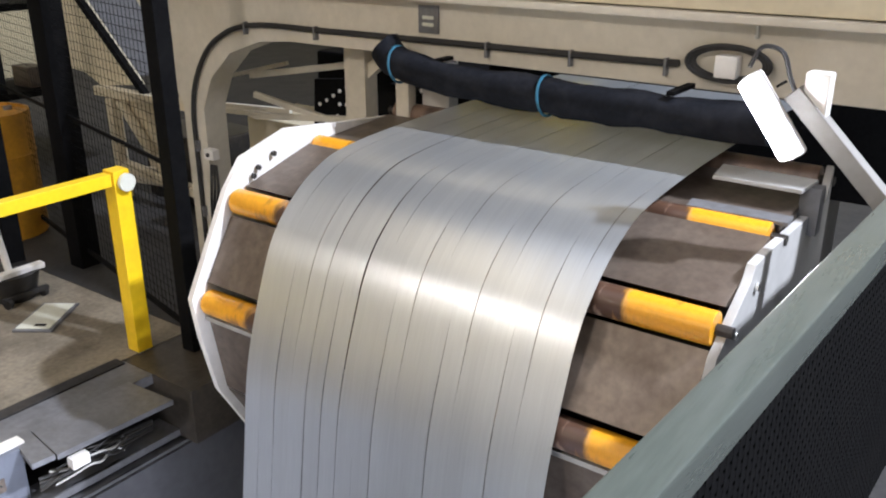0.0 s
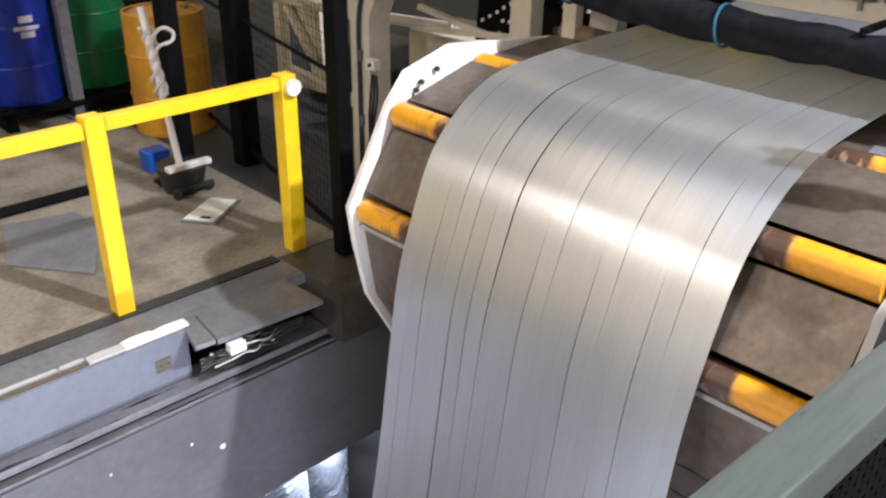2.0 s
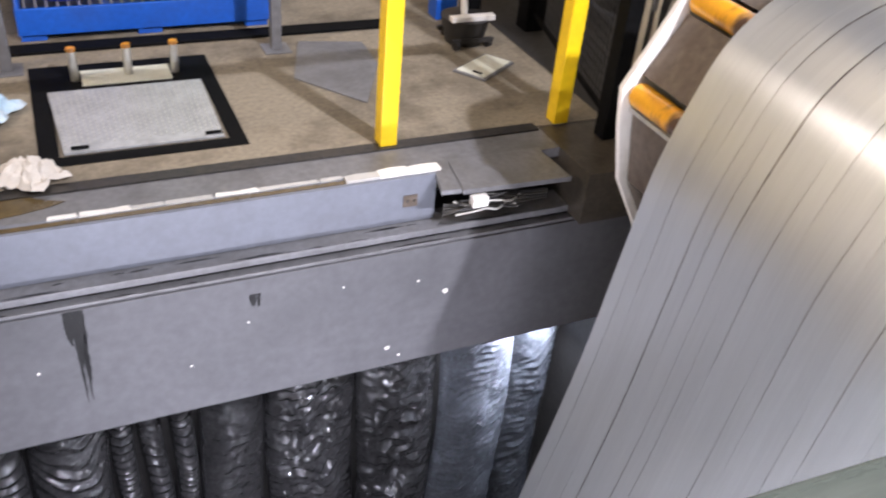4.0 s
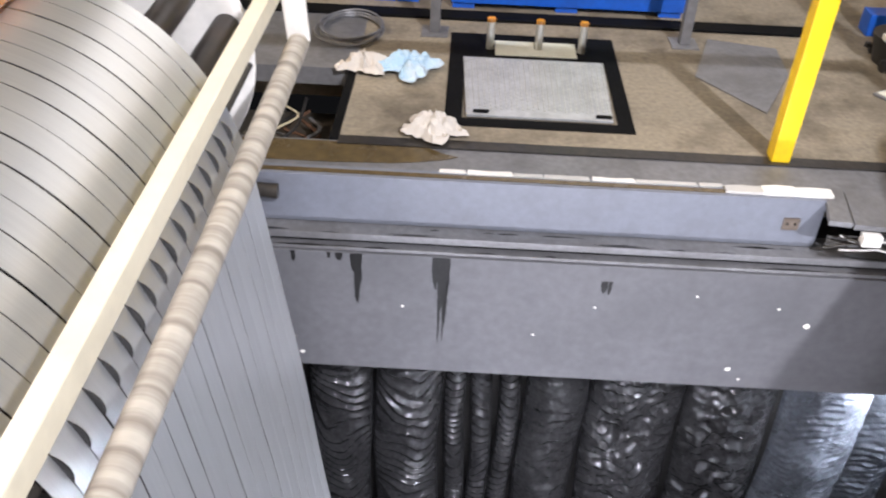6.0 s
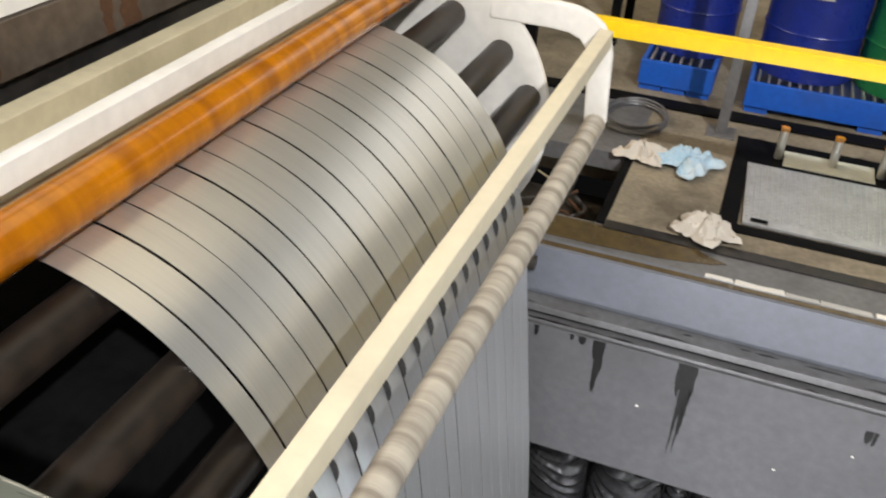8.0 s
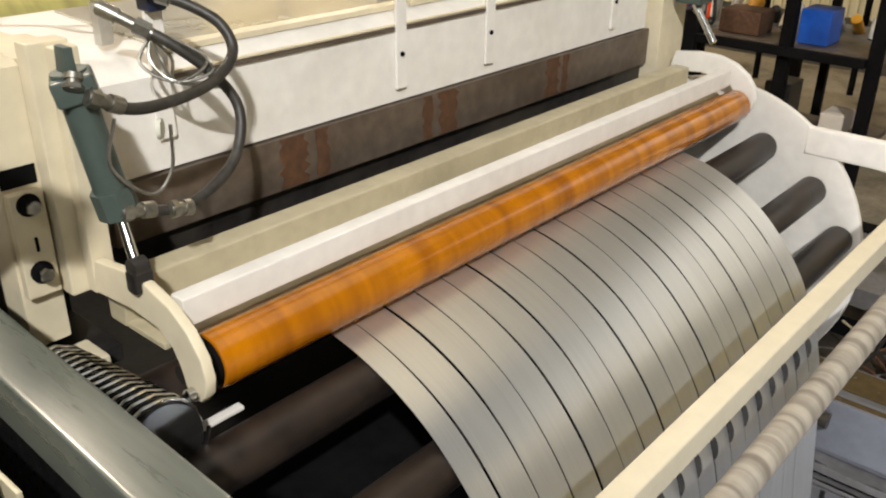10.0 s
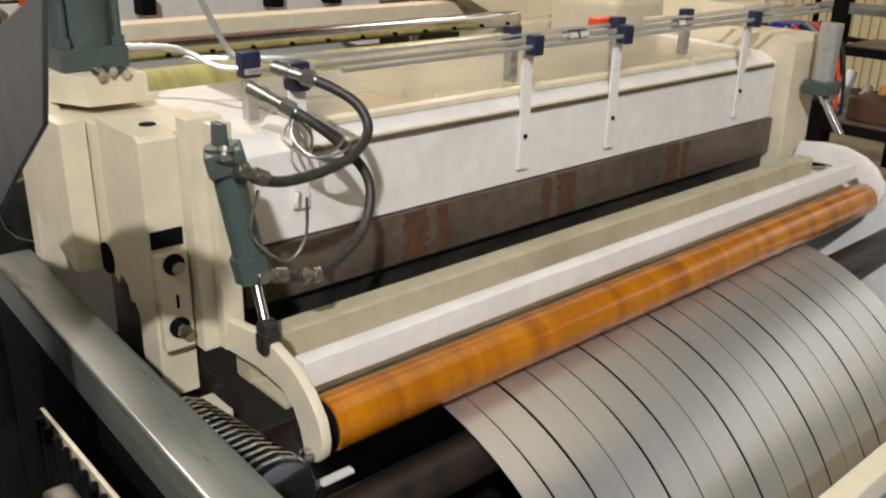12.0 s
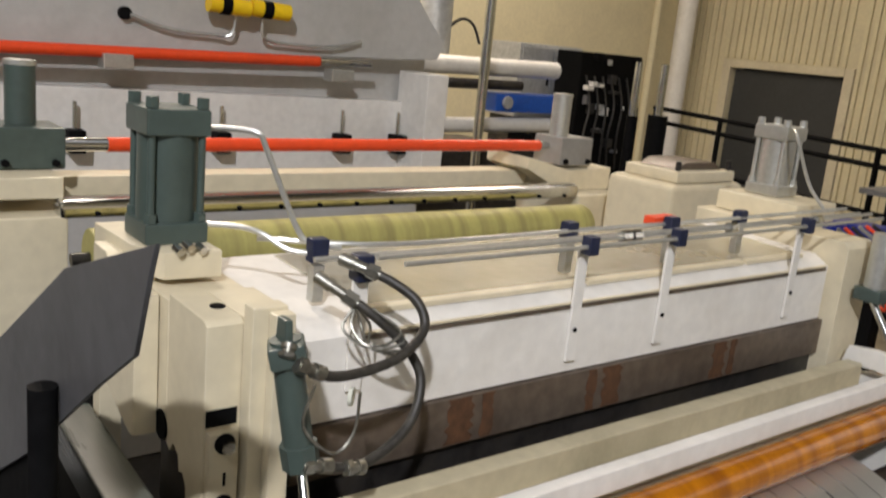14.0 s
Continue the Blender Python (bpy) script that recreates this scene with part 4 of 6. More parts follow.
def cloth(name, cx, cy, w, d, h, mat, seed, label, lobes=5, turn=0.0):
    """A crumpled cloth: pleats that run out from a raised middle to a ragged, lobed edge."""
    bm = B()
    rings, seg = 16, 56
    grid = []
    for j in range(rings + 1):
        row = []
        r = max(j, 0.4) / rings
        for i in range(seg):
            an = 2 * math.pi * i / seg
            ca, sa = math.cos(an), math.sin(an)
            edge = 0.80 + 0.24 * math.sin(lobes * an + seed) + 0.42 * noise.noise((ca * 1.9, sa * 1.9, seed)) + 0.12 * noise.noise((ca * 6, sa * 6, seed + 4))
            px, py = r * edge * ca, r * edge * sa
            fold = 1 - abs(noise.noise((px * 2.3 + seed, py * 2.3, seed))) * 2.6
            fine = 1 - abs(noise.noise((px * 5.5, py * 5.5 + seed, 2.2))) * 2.6
            z = h * max(0.03, (1 - 0.75 * r * r) * (0.50 + 0.48 * fold + 0.26 * fine))
            x, y = w * px + 0.012 * noise.noise((px * 7, py * 7, 9)), d * py
            row.append(bm.verts.new((cx + x * math.cos(turn) - y * math.sin(turn), cy + x * math.sin(turn) + y * math.cos(turn), 0.006 + z)))
        grid.append(row)
    for j in range(rings):
        for i in range(seg):
            k = (i + 1) % seg
            bm.faces.new((grid[j][i], grid[j + 1][i], grid[j + 1][k], grid[j][k]))
    bm.faces.new(grid[0])
    bmesh.ops.recalc_face_normals(bm, faces=bm.faces[:])
    bmesh.ops.solidify(bm, geom=bm.faces[:], thickness=0.003)
    return solo(name, bm, mat, label, "rag", (cx, cy, 0))


cloth("rag", -0.24, 3.84, 0.17, 0.14, 0.10, "rag", 3, "crumpled off-white rag on the floor", 5)
cloth("towel", -0.42, 4.52, 0.21, 0.17, 0.10, "towel", 8, "crumpled pale blue and white towel on the floor", 4, 0.3)
cloth("towel", -0.66, 4.50, 0.16, 0.11, 0.10, "rag", 12, "crumpled white towel on the floor", 4)
bd = thing("floor_board", (2.3, 4.52, 0), "cream board with a dark border lying on the floor", "board")
part("border", slab(B(), [(2.129, 4.506), (2.256, 4.327), (2.558, 4.533), (2.436, 4.703)], "z", 0.002, 0.014, 0.002), "greysteel", bd)
part("face", slab(B(), [(2.15, 4.507), (2.26, 4.352), (2.533, 4.538), (2.432, 4.678)], "z", 0.0145, 0.018), "paper", bd)
part("mark", slab(B(), [(2.225, 4.45), (2.262, 4.398), (2.285, 4.413), (2.248, 4.465)], "z", 0.0185, 0.0195), "black", bd, "dark bar of unreadable writing")
mp = thing("floor_mat", (1.4, 4.7, 0), "dark grey sheet lying on the floor", "floor mat")
part("sheet", slab(B(), [(1.18, 4.62), (1.48, 4.22), (1.72, 4.70), (1.74, 5.05), (1.35, 5.14)], "z", 0.002, 0.008), "greysteel", mp)

mo = thing("mop", (2.40, 4.95, 0), "white-handled mop standing in a black wringer bucket", "mop")
part("bucket", rod(B(), (2.40, 4.95, 0.002), (2.40, 4.95, 0.17), 0.12, 20, 0.16), "rubber", mo, "black bucket")
part("wringer", bx(B(), 2.26, 2.56, 4.84, 4.90, 0.165, 0.20, 0.006), "white", mo, "white wringer bar")
part("handle", rod(B(), (2.38, 4.93, 0.18), (2.30, 5.0, 1.15), 0.022, 14), "white", mo, "white handle")
lo, hi = Vector((2.347, 4.959, 0.62)), Vector((2.309, 4.992, 1.03))
for k in range(3):
    pts = []
    for n in range(40):
        t = n / 39
        q = lo.lerp(hi, t)
        r = 0.030 + 0.012 * math.sin(7 * t + k)
        pts.append((q.x + r * math.cos(11 * t + 2.1 * k), q.y + r * math.sin(11 * t + 2.1 * k), q.z))
    part("rope", pipe(B(), pts, 0.011, 6, 2), "rag", mo, "twisted white rope")
part("rope", pipe(B(), [(2.32, 4.96, 0.98), (2.38, 4.93, 1.03), (2.44, 4.92, 1.0), (2.43, 4.92, 0.95), (2.37, 4.94, 0.93), (2.33, 4.95, 0.90)], 0.012, 6), "rag", mo, "looped white rope end")
for x, y in ((2.27, 4.80), (2.50, 4.82), (2.30, 5.06), (2.53, 5.04)):
    part("caster", rod(B(), (x, y, 0.03), (x + 0.025, y + 0.01, 0.03), 0.028, 12), "rubber", mo)
for y in (4.80, 5.05):
    part("base_bar", bx(B(), 2.26, 2.54, y, y + 0.03, 0.04, 0.07, 0.005), "rubber", mo, "black base bar")
bb = solo("blue_box", bx(B(), 2.36, 2.52, 5.32, 5.46, 0.0, 0.14, 0.01), "blue", "small blue plastic box on the floor", "box", (2.44, 5.39, 0))

cl = thing("hose_coil", (-0.80, 5.0, 0), "grey hose coiled on the floor", "hose")
for k in range(5):
    r = 0.175 + 0.011 * (k % 3)
    ox, oy = 0.014 * math.sin(2.3 * k), 0.02 * math.cos(1.7 * k)
    part("hose_turn", pipe(B(), [(-0.80 + ox + r * math.cos(t), 5.0 + oy + 1.15 * r * math.sin(t), 0.010 + 0.009 * k + 0.004 * math.sin(3 * t + k)) for t in [2 * math.pi * j / 24 for j in range(25)]], 0.0065, 8, 2), "greysteel", cl)


def drum(x, y, z, mat, label, r=0.29, h=0.88):
    t = thing("drum", (x, y, z), label, "drum", "oil drums")
    bm = B()
    prof = [(0, r - 0.004), (0.02, r), (0.27, r), (0.285, r + 0.009), (0.30, r), (0.57, r), (0.585, r + 0.009), (0.60, r), (h - 0.02, r), (h, r - 0.003), (h, r - 0.02), (h - 0.02, r - 0.022)]
    rings = [[bm.verts.new((x + q * math.cos(a), y + q * math.sin(a), z + w)) for a in [2 * math.pi * k / 36 for k in range(36)]] for w, q in prof]
    for a, b in zip(rings, rings[1:]):
        for k in range(36):
            bm.faces.new((a[k], a[(k + 1) % 36], b[(k + 1) % 36], b[k]))
    bm.faces.new(rings[0][::-1]); bm.faces.new(rings[-1])
    part("shell", bm, mat, t)
    part("bung", rod(B(), (x + r * 0.6, y, z + h - 0.02), (x + r * 0.6, y, z + h + 0.005), 0.03, 12), "greysteel", t)
    if "mark" in label:
        for k, (w, h2) in enumerate(((0.05, 0.05), (0.09, 0.03), (0.05, 0.045))):
            a0 = -math.pi / 2
            bm = B()
            n = 6
            va = [bm.verts.new((x + (r + 0.012) * math.cos(a0 + (i / n - 0.5) * 2 * w / r), y + (r + 0.012) * math.sin(a0 + (i / n - 0.5) * 2 * w / r), z + 0.62 - 0.055 * k)) for i in range(n + 1)]
            vb = [bm.verts.new((v.co.x, v.co.y, v.co.z + h2)) for v in va]
            for i in range(n):
                bm.faces.new((va[i], va[i + 1], vb[i + 1], vb[i]))
            bmesh.ops.solidify(bm, geom=bm.faces[:], thickness=0.012)
            part("mark", bm, "white", t, "white printed mark")
    return t


def spill_pallet(x0, x1, y0, y1):
    t = thing("spill_pallet", ((x0 + x1) / 2, (y0 + y1) / 2, 0), "blue plastic spill pallet with a grating top", "spill pallet", "spill pallets")
    for q in ((x0, x1, y0, y0 + 0.03), (x0, x1, y1 - 0.03, y1), (x0, x0 + 0.03, y0 + 0.031, y1 - 0.031), (x1 - 0.03, x1, y0 + 0.031, y1 - 0.031)):
        part("sump_wall", bx(B(), *q, 0.04, 0.20, 0.008), "blue", t)
    part("sump_floor", bx(B(), x0 + 0.031, x1 - 0.031, y0 + 0.031, y1 - 0.031, 0.04, 0.06), "blue", t)
    for k in range(3):
        x = x0 + 0.08 + (x1 - x0 - 0.16) * k / 2
        part("foot", bx(B(), x - 0.07, x + 0.07, y0 + 0.02, y1 - 0.02, 0.0, 0.039, 0.004), "blue", t)
    n = int((x1 - x0 - 0.1) / 0.06)
    for k in range(n):
        x = x0 + 0.05 + k * 0.06
        part("grating_bar", bx(B(), x, x + 0.012, y0 + 0.032, y1 - 0.032, 0.165, 0.195), "pipe", t, "galvanised grating bar")
    return t


spill_pallet(-0.88, -0.42, 5.50, 6.3)
spill_pallet(-0.22, 1.25, 5.44, 6.3)
drum(-0.62, 5.92, 0.197, "drumblue", "dark blue oil drum with white mark on spill pallet", 0.25)
drum(0.08, 5.84, 0.197, "drumblue", "dark blue oil drum with white mark on spill pallet")
drum(0.66, 5.80, 0.197, "drumgreen", "green steel oil drum on a spill pallet")
drum(2.27, 7.13, 0.142, "drumblue", "dark blue steel oil drum with a white mark")
drum(2.98, 6.10, 0.002, "drumyellow", "yellow-orange steel drum on the floor")
drum(2.89, 7.25, 0.142, "drumgreen", "dark green steel drum on a black pallet", 0.30, 1.0)
drum(1.0, 6.9, 0.002, "drumblue", "dark blue steel drum on the floor")
dp = thing("drum_pallet", (2.57, 7.13, 0), "low black pallet under two drums", "pallet")
for k in range(6):
    part("slat", bx(B(), 1.94, 3.25, 6.75 + 0.14 * k, 6.85 + 0.14 * k, 0.10, 0.14, 0.004), "black", dp)
for k in range(3):
    part("runner", bx(B(), 1.97 + 0.6 * k, 2.05 + 0.6 * k, 6.75, 7.55, 0.001, 0.099), "black", dp)
gpst = thing("grey_post", (2.53, 6.83, 0), "grey square steel post with a white notice", "post")
part("shaft", bx(B(), 2.49, 2.58, 6.78, 6.87, 0.012, 2.6, 0.006), "greysteel", gpst)
part("base_plate", bx(B(), 2.44, 2.62, 6.74, 6.92, 0.004, 0.011), "greysteel", gpst)
part("notice", bx(B(), 2.53, 2.80, 6.77, 6.78, 0.98, 1.25, 0.002), "white", gpst, "blank white notice sheet")
# post with brace by the drums
rk = thing("support_rack", (0.4, 5.05, 0), "grey steel posts carrying a rack by the drums", "rack")
for x in (-0.30, 1.19):
    p = part("post", bx(B(), x - 0.03, x + 0.03, 5.03, 5.09, 0.012, 1.9, 0.004), "greysteel", rk)
    part("base_plate", bx(B(), x - 0.08, x + 0.08, 4.98, 5.14, 0.001, 0.011, 0.002), "greysteel", p)
part("shelf_beam", bx(B(), -0.27, 1.16, 5.035, 5.085, 1.55, 1.63, 0.004), "greysteel", rk)
sb = thing("floor_strip", (0.3, 5.3, 0), "dark strip along the floor", "floor strip")
part("strip", bx(B(), -1.6, 2.0, 5.25, 5.38, 0.001, 0.02, 0.004), "black", sb)

# mesh fence
fn = thing("mesh_fence", (2.8, 4.3, 0), "black wire-mesh safety fence on black posts", "fence")
FP = [(2.60, 3.54), (2.95, 5.06), (3.28, 6.5)]
for (x, y), w in zip(FP + [(2.50, 5.10)], (0.045, 0.07, 0.07, 0.055)):
    part("post", bx(B(), x - w, x + w, y - w, y + w, 0.004, 2.6, 0.006), "black", fn)
for (x0, y0), (x1, y1) in zip(FP, FP[1:]):
    part("bottom_rail", bar(B(), (x0, y0 + 0.03, 0.12), (x1, y1 - 0.03, 0.12), 0.02, 0.03), "black", fn)
    part("middle_rail", bar(B(), (x0, y0 + 0.03, 1.0), (x1, y1 - 0.03, 1.0), 0.015, 0.02), "black", fn)
    part("top_rail", bar(B(), (x0, y0 + 0.03, 2.25), (x1, y1 - 0.03, 2.25), 0.02, 0.03), "black", fn)
    bm = B()
    n = int(math.hypot(x1 - x0, y1 - y0) / 0.05)
    for k in range(1, n):
        t = k / n
        rod(bm, (x0 + (x1 - x0) * t, y0 + (y1 - y0) * t, 0.13), (x0 + (x1 - x0) * t, y0 + (y1 - y0) * t, 2.24), 0.0016, 4)
    for k in range(1, 42):
        rod(bm, (x0, y0, 0.13 + k * 0.05), (x1, y1, 0.13 + k * 0.05), 0.0016, 4)
    tagged(part("wire_mesh", bm, "black", fn, "fine wire mesh"), kind="stuff")

# cream inclined conveyor behind the fence
cv = thing("inclined_conveyor", (4.3, 5.8, 0), "cream inclined conveyor frame with mesh sides", "conveyor")
part("stringer", bar(B(), (4.0, 7.6, 2.70), (4.0, 5.66, 0.85), 0.05, 0.05), "black", cv, "black diagonal stringer")
part("side_panel", slab(B(), [(6.759, 1.672), (6.443, 1.560), (5.796, 0.931), (6.317, 0.865), (6.525, 0.952), (6.878, 0.976)], "x", 4.05, 4.09, 0.004), "cream", cv, "cream sloping side panel")
part("side_panel", slab(B(), [(6.026, 0.783), (5.670, 0.809), (5.631, 0.293), (5.801, 0.283)], "x", 4.05, 4.09, 0.004), "cream", cv, "cream lower side panel")
part("ribbed_bar", slab(B(), [(6.172, 0.266), (5.589, 0.307), (5.615, 0.166), (6.127, 0.131)], "x", 4.0, 4.04, 0.004), "greycream", cv, "pale ribbed bar")
part("cross_bar", bar(B(), (4.0, 6.3, 0.845), (4.0, 5.0, 0.855), 0.08, 0.07), "cream", cv)
part("column", bx(B(), 3.87, 3.95, 4.97, 5.12, 0.9, 2.5, 0.006), "cream", cv)
part("leg", bar(B(), (4.0, 6.12, 0.80), (4.0, 6.10, 0.005), 0.08, 0.08), "cream", cv)
part("leg", bar(B(), (4.0, 5.05, 0.81), (4.0, 5.05, 0.005), 0.08, 0.08), "cream", cv)
part("brace", bar(B(), (4.0, 6.03, 0.79), (4.0, 5.52, 0.22), 0.05, 0.06), "cream", cv)
part("lower_bar", bar(B(), (4.0, 6.06, 0.27), (4.0, 5.1, 0.19), 0.07, 0.07), "cream", cv)
part("tread_panel", bar(B(), (4.35, 7.6, 2.55), (4.35, 6.0, 0.95), 0.5, 0.02), "greysteel", cv)
part("gear_box", bx(B(), 4.15, 4.7, 5.2, 6.0, 0.004, 0.55, 0.02), "greasy", cv)
wp = thing("slatted_panel", (3.1, 7.5, 0), "white slatted panel standing behind the drums", "panel")
for k in range(10):
    part("slat", bx(B(), 2.9, 3.3, 7.5, 7.52, 0.70 + 0.05 * k, 0.744 + 0.05 * k, 0.004), "white", wp)
for x in (2.92, 3.28):
    part("leg", bx(B(), x - 0.02, x + 0.02, 7.521, 7.55, 0.004, 1.25), "greysteel", wp)
ds = thing("storage_rack", (3.6, 8.2, 0), "dark steel storage rack with boxes", "rack")
for x in (2.0, 3.4, 4.8):
    part("upright", bx(B(), x - 0.04, x + 0.04, 8.1, 8.2, 0.004, 3.0), "black", ds)
for z in (0.5, 1.3, 2.1):
    part("shelf", bx(B(), 1.96, 4.84, 8.1, 8.8, z, z + 0.06), "black", ds)
rq = random.Random(11)
for k in range(9):
    x = 2.1 + 0.3 * k
    z = (0.562, 1.362)[k % 2]
    solo("storage_box", bx(B(), x, x + rq.uniform(0.18, 0.27), 8.2, 8.5, z, z + rq.uniform(0.15, 0.4), 0.01), rq.choice(["greysteel", "brownsteel", "drumgreen", "black", "rust"]),
         "dark box standing on the storage rack", "box", (x, 8.35, z), "boxes on the rack")

# ledge things at the pit edge
sh = thing("edge_tray", (1.85, 3.38, 0), "grey steel cover tray over cables at the pit edge", "cable tray")
part("cover", slab(B(), [(1.62, 3.24), (2.20, 3.21), (2.18, 3.53), (1.66, 3.53)], "z", -0.03, -0.002, 0.003), "greysteel", sh, "grey steel cover plate")
part("short_cover", slab(B(), [(1.515, 3.26), (1.615, 3.25), (1.655, 3.53), (1.575, 3.53)], "z", -0.028, 0.0, 0.003), "greysteel", sh)
part("connector", bx(B(), 1.665, 1.75, 3.21, 3.26, -0.10, -0.045, 0.006), "white", sh, "white connector block")
for k in range(4):
    part("cable", pipe(B(), [(1.57, 3.34, -0.2 + 0.02 * k), (1.68 + 0.03 * k, 3.29, -0.14), (1.85, 3.30, -0.16 + 0.02 * k), (2.15, 3.33, -0.18 + 0.015 * k)], 0.008, 8), "rubber" if k % 2 else "hose", sh)
rnd = random.Random(9)
for k in range(6):
    pts = [(1.60 + 0.07 * j + rnd.uniform(-0.02, 0.02), 3.25 + rnd.uniform(-0.02, 0.05), -0.13 + 0.012 * k + rnd.uniform(-0.03, 0.03)) for j in range(6)]
    part("lead", pipe(B(), pts, 0.005, 7), ("panelgrey", "hose", "rubber")[k % 3], sh, "loose thin cable")
ws = thing("white_edge_strip", (0.7, 3.46, 0.005), "worn white-painted steel strip on the pit edge beam", "edge strip")
rnd = random.Random(21)
x = -0.20
while x < 1.10:
    n = rnd.uniform(0.08, 0.34)
    lo, hi = 3.472 + rnd.uniform(0, 0.012), 3.512 - rnd.uniform(0, 0.010)
    q = [(x, lo), (x + n * 0.4, lo + rnd.uniform(-0.004, 0.006)), (x + n, lo + rnd.uniform(-0.002, 0.006)), (x + n - 0.006, hi), (x + n * 0.5, hi + rnd.uniform(-0.008, 0.002)), (x + 0.004, hi)]
    part("strip", slab(B(), q, "z", 0.001, 0.008), "panelgrey" if rnd.random() < 0.6 else "white", ws, "scuffed pale strip")
    x += n + rnd.uniform(-0.004, 0.012)
for x0, x1, w, mt in ((1.10, 1.27, 0.05, "panelgrey"), (1.271, 1.42, 0.065, "white"), (1.421, 1.585, 0.058, "white")):
    q = [(x0, 3.434), (x0 + 0.05, 3.433), (x1 - 0.03, 3.434), (x1, 3.435), (x1, 3.435 + w), (x0 + 0.06, 3.44 + w), (x0, 3.436 + w * 0.9)]
    part("block", slab(B(), q, "z", 0.001, 0.016, 0.001), mt, ws, "chipped white painted block")
part("square_plate", bx(B(), 1.385, 1.46, 3.408, 3.4145, -0.165, -0.10, 0.002), "brownsteel", ws, "small worn square plate")
for x in (1.405, 1.44):
    part("screw", rod(B(), (x, 3.4075, -0.13), (x, 3.402, -0.13), 0.005, 8), "greasy", ws)

# oil runs and paint flecks on the face plate
oi = thing("oil_run", (-0.4, 3.297, -0.5), "black oil runs down the pit plate", "oil stain")
rnd = random.Random(4)
for x, w, z0, z1, count in ((-0.575, 0.035, -0.352, -0.50, 5), (-0.565, 0.02, -0.352, -0.68, 3), (-0.17, 0.075, -0.352, -0.60, 9), (-0.155, 0.05, -0.352, -0.76, 6), (-0.62, 0.16, -0.352, -0.40, 4), (0.62, 0.03, -0.44, -0.52, 2), (-0.95, 0.2, -0.352, -0.45, 4), (-0.16, 0.03, -0.40, -1.085, 2)):
    for c in range(count):
        xc = x + w * (rnd.random() - 0.5)
        ww = rnd.uniform(0.016, 0.036) if w > 0.01 and z1 > -1.05 else 0.012
        ze = z0 + (z1 - z0) * rnd.uniform(0.55, 1.0)
        n = 12
        yy = 3.2992 - 0.00012 * c
        left = [(xc - ww * (0.5 - 0.42 * (k / n) ** 5) + rnd.uniform(-0.003, 0.003), z0 + (ze - z0) * k / n) for k in range(n + 1)]
        right = [(xc + ww * (0.5 - 0.42 * (k / n) ** 5) + rnd.uniform(-0.003, 0.003), z0 + (ze - z0) * k / n) for k in range(n + 1)]
        part("run", slab(B(), left + right[::-1], "y", yy - 0.0015, yy), "oil", oi)
for c in range(34):
    x, n = rnd.uniform(-1.3, 2.1), rnd.uniform(0.04, 0.28)
    y0, z = rnd.choice(((3.345, -0.2618), (3.39, -0.2618), (3.318, -0.3268), (3.335, -0.2618)))
    wd = rnd.uniform(0.003, 0.010)
    q = [(x, y0), (x + 0.3 * n, y0 - wd * rnd.random()), (x + 0.7 * n, y0 - wd * rnd.random()), (x + n, y0), (x + 0.6 * n, y0 + wd), (x + 0.25 * n, y0 + wd * rnd.random() + 0.001)]
    part("smear", slab(B(), q, "z", z, z + 0.001), "oil", oi, "black oil smear on the ledge")
fl = thing("paint_fleck", (1.2, 3.297, -0.7), "white paint flecks on the pit plate", "paint fleck")
for x, z, r in ((1.61, -0.65, 0.016), (1.30, -0.96, 0.014), (1.37, -1.03, 0.008), (0.58, -0.6, 0.006), (1.05, -0.5, 0.006), (1.45, -0.55, 0.007), (-0.9, -0.9, 0.014), (-0.86, -1.0, 0.012), (-0.35, -0.66, 0.007), (0.3, -0.8, 0.006)):
    rnd = random.Random(int(x * 100))
    part("fleck", slab(B(), [(x + r * rnd.uniform(0.6, 1.3) * math.cos(a), z + r * rnd.uniform(0.6, 1.3) * math.sin(a)) for a in [k * math.pi / 4 for k in range(8)]], "y", 3.2965, 3.2995), "white", fl)

# loose cables in the trench
tc_ = thing("trench_cable", (-1.1, 4.2, -0.4), "tangled dark and red cables lying in the trench", "cable")
rnd = random.Random(17)
for k in range(8):
    x0 = rnd.uniform(-1.3, -0.85)
    pts = [(x0 + rnd.uniform(-0.12, 0.12), 3.7 + 0.17 * j, -0.40 + 0.02 * k + rnd.uniform(0, 0.06)) for j in range(6)]
    part("cable", pipe(B(), pts, rnd.uniform(0.006, 0.012), 7), ("hose", "greysteel", "rust", "rubber", "rust", "hose", "olivecream", "rubber")[k], tc_)

# ---------------------------------------------------------------- entry machine (from which the strips come)
lm = thing("strip_guide", (-1.2, 1.7, 0.3), "white strip guide with dark support rolls and a stained rail roll", "strip guide")
cxd, czd, rd = -1.37, 0.84, 0.54
disc = [(cxd + rd * math.cos(a), czd + rd * math.sin(a)) for a in [radians(d_) for d_ in range(-35, 111, 5)]] + [(-1.75, 1.2), (-1.75, 0.5)]
part("end_disc", slab(B(), disc, "y", 2.83, 2.855, 0.004), "white", lm, "white painted end disc")
def under(x, r):
    """The centre of a roll of radius r that carries the strip where it passes x on the entry side."""
    k = min(range(len(LINE)), key=lambda i_: abs(LINE[i_].x - x) + (9 if LINE[i_].z < 0.3 else 0))
    d = (LINE[k + 1] - LINE[k - 1]).normalized()
    return LINE[k] + Vector((d.z, 0, -d.x)) * (r + 0.004)


for x in (-1.42, -1.17, -0.985, -0.865):
    c = under(x, 0.046)
    roll("support_roll", lm, c.x, c.z, 0.60, 2.82, 0.046, "darkroll", "dark worn support roll")
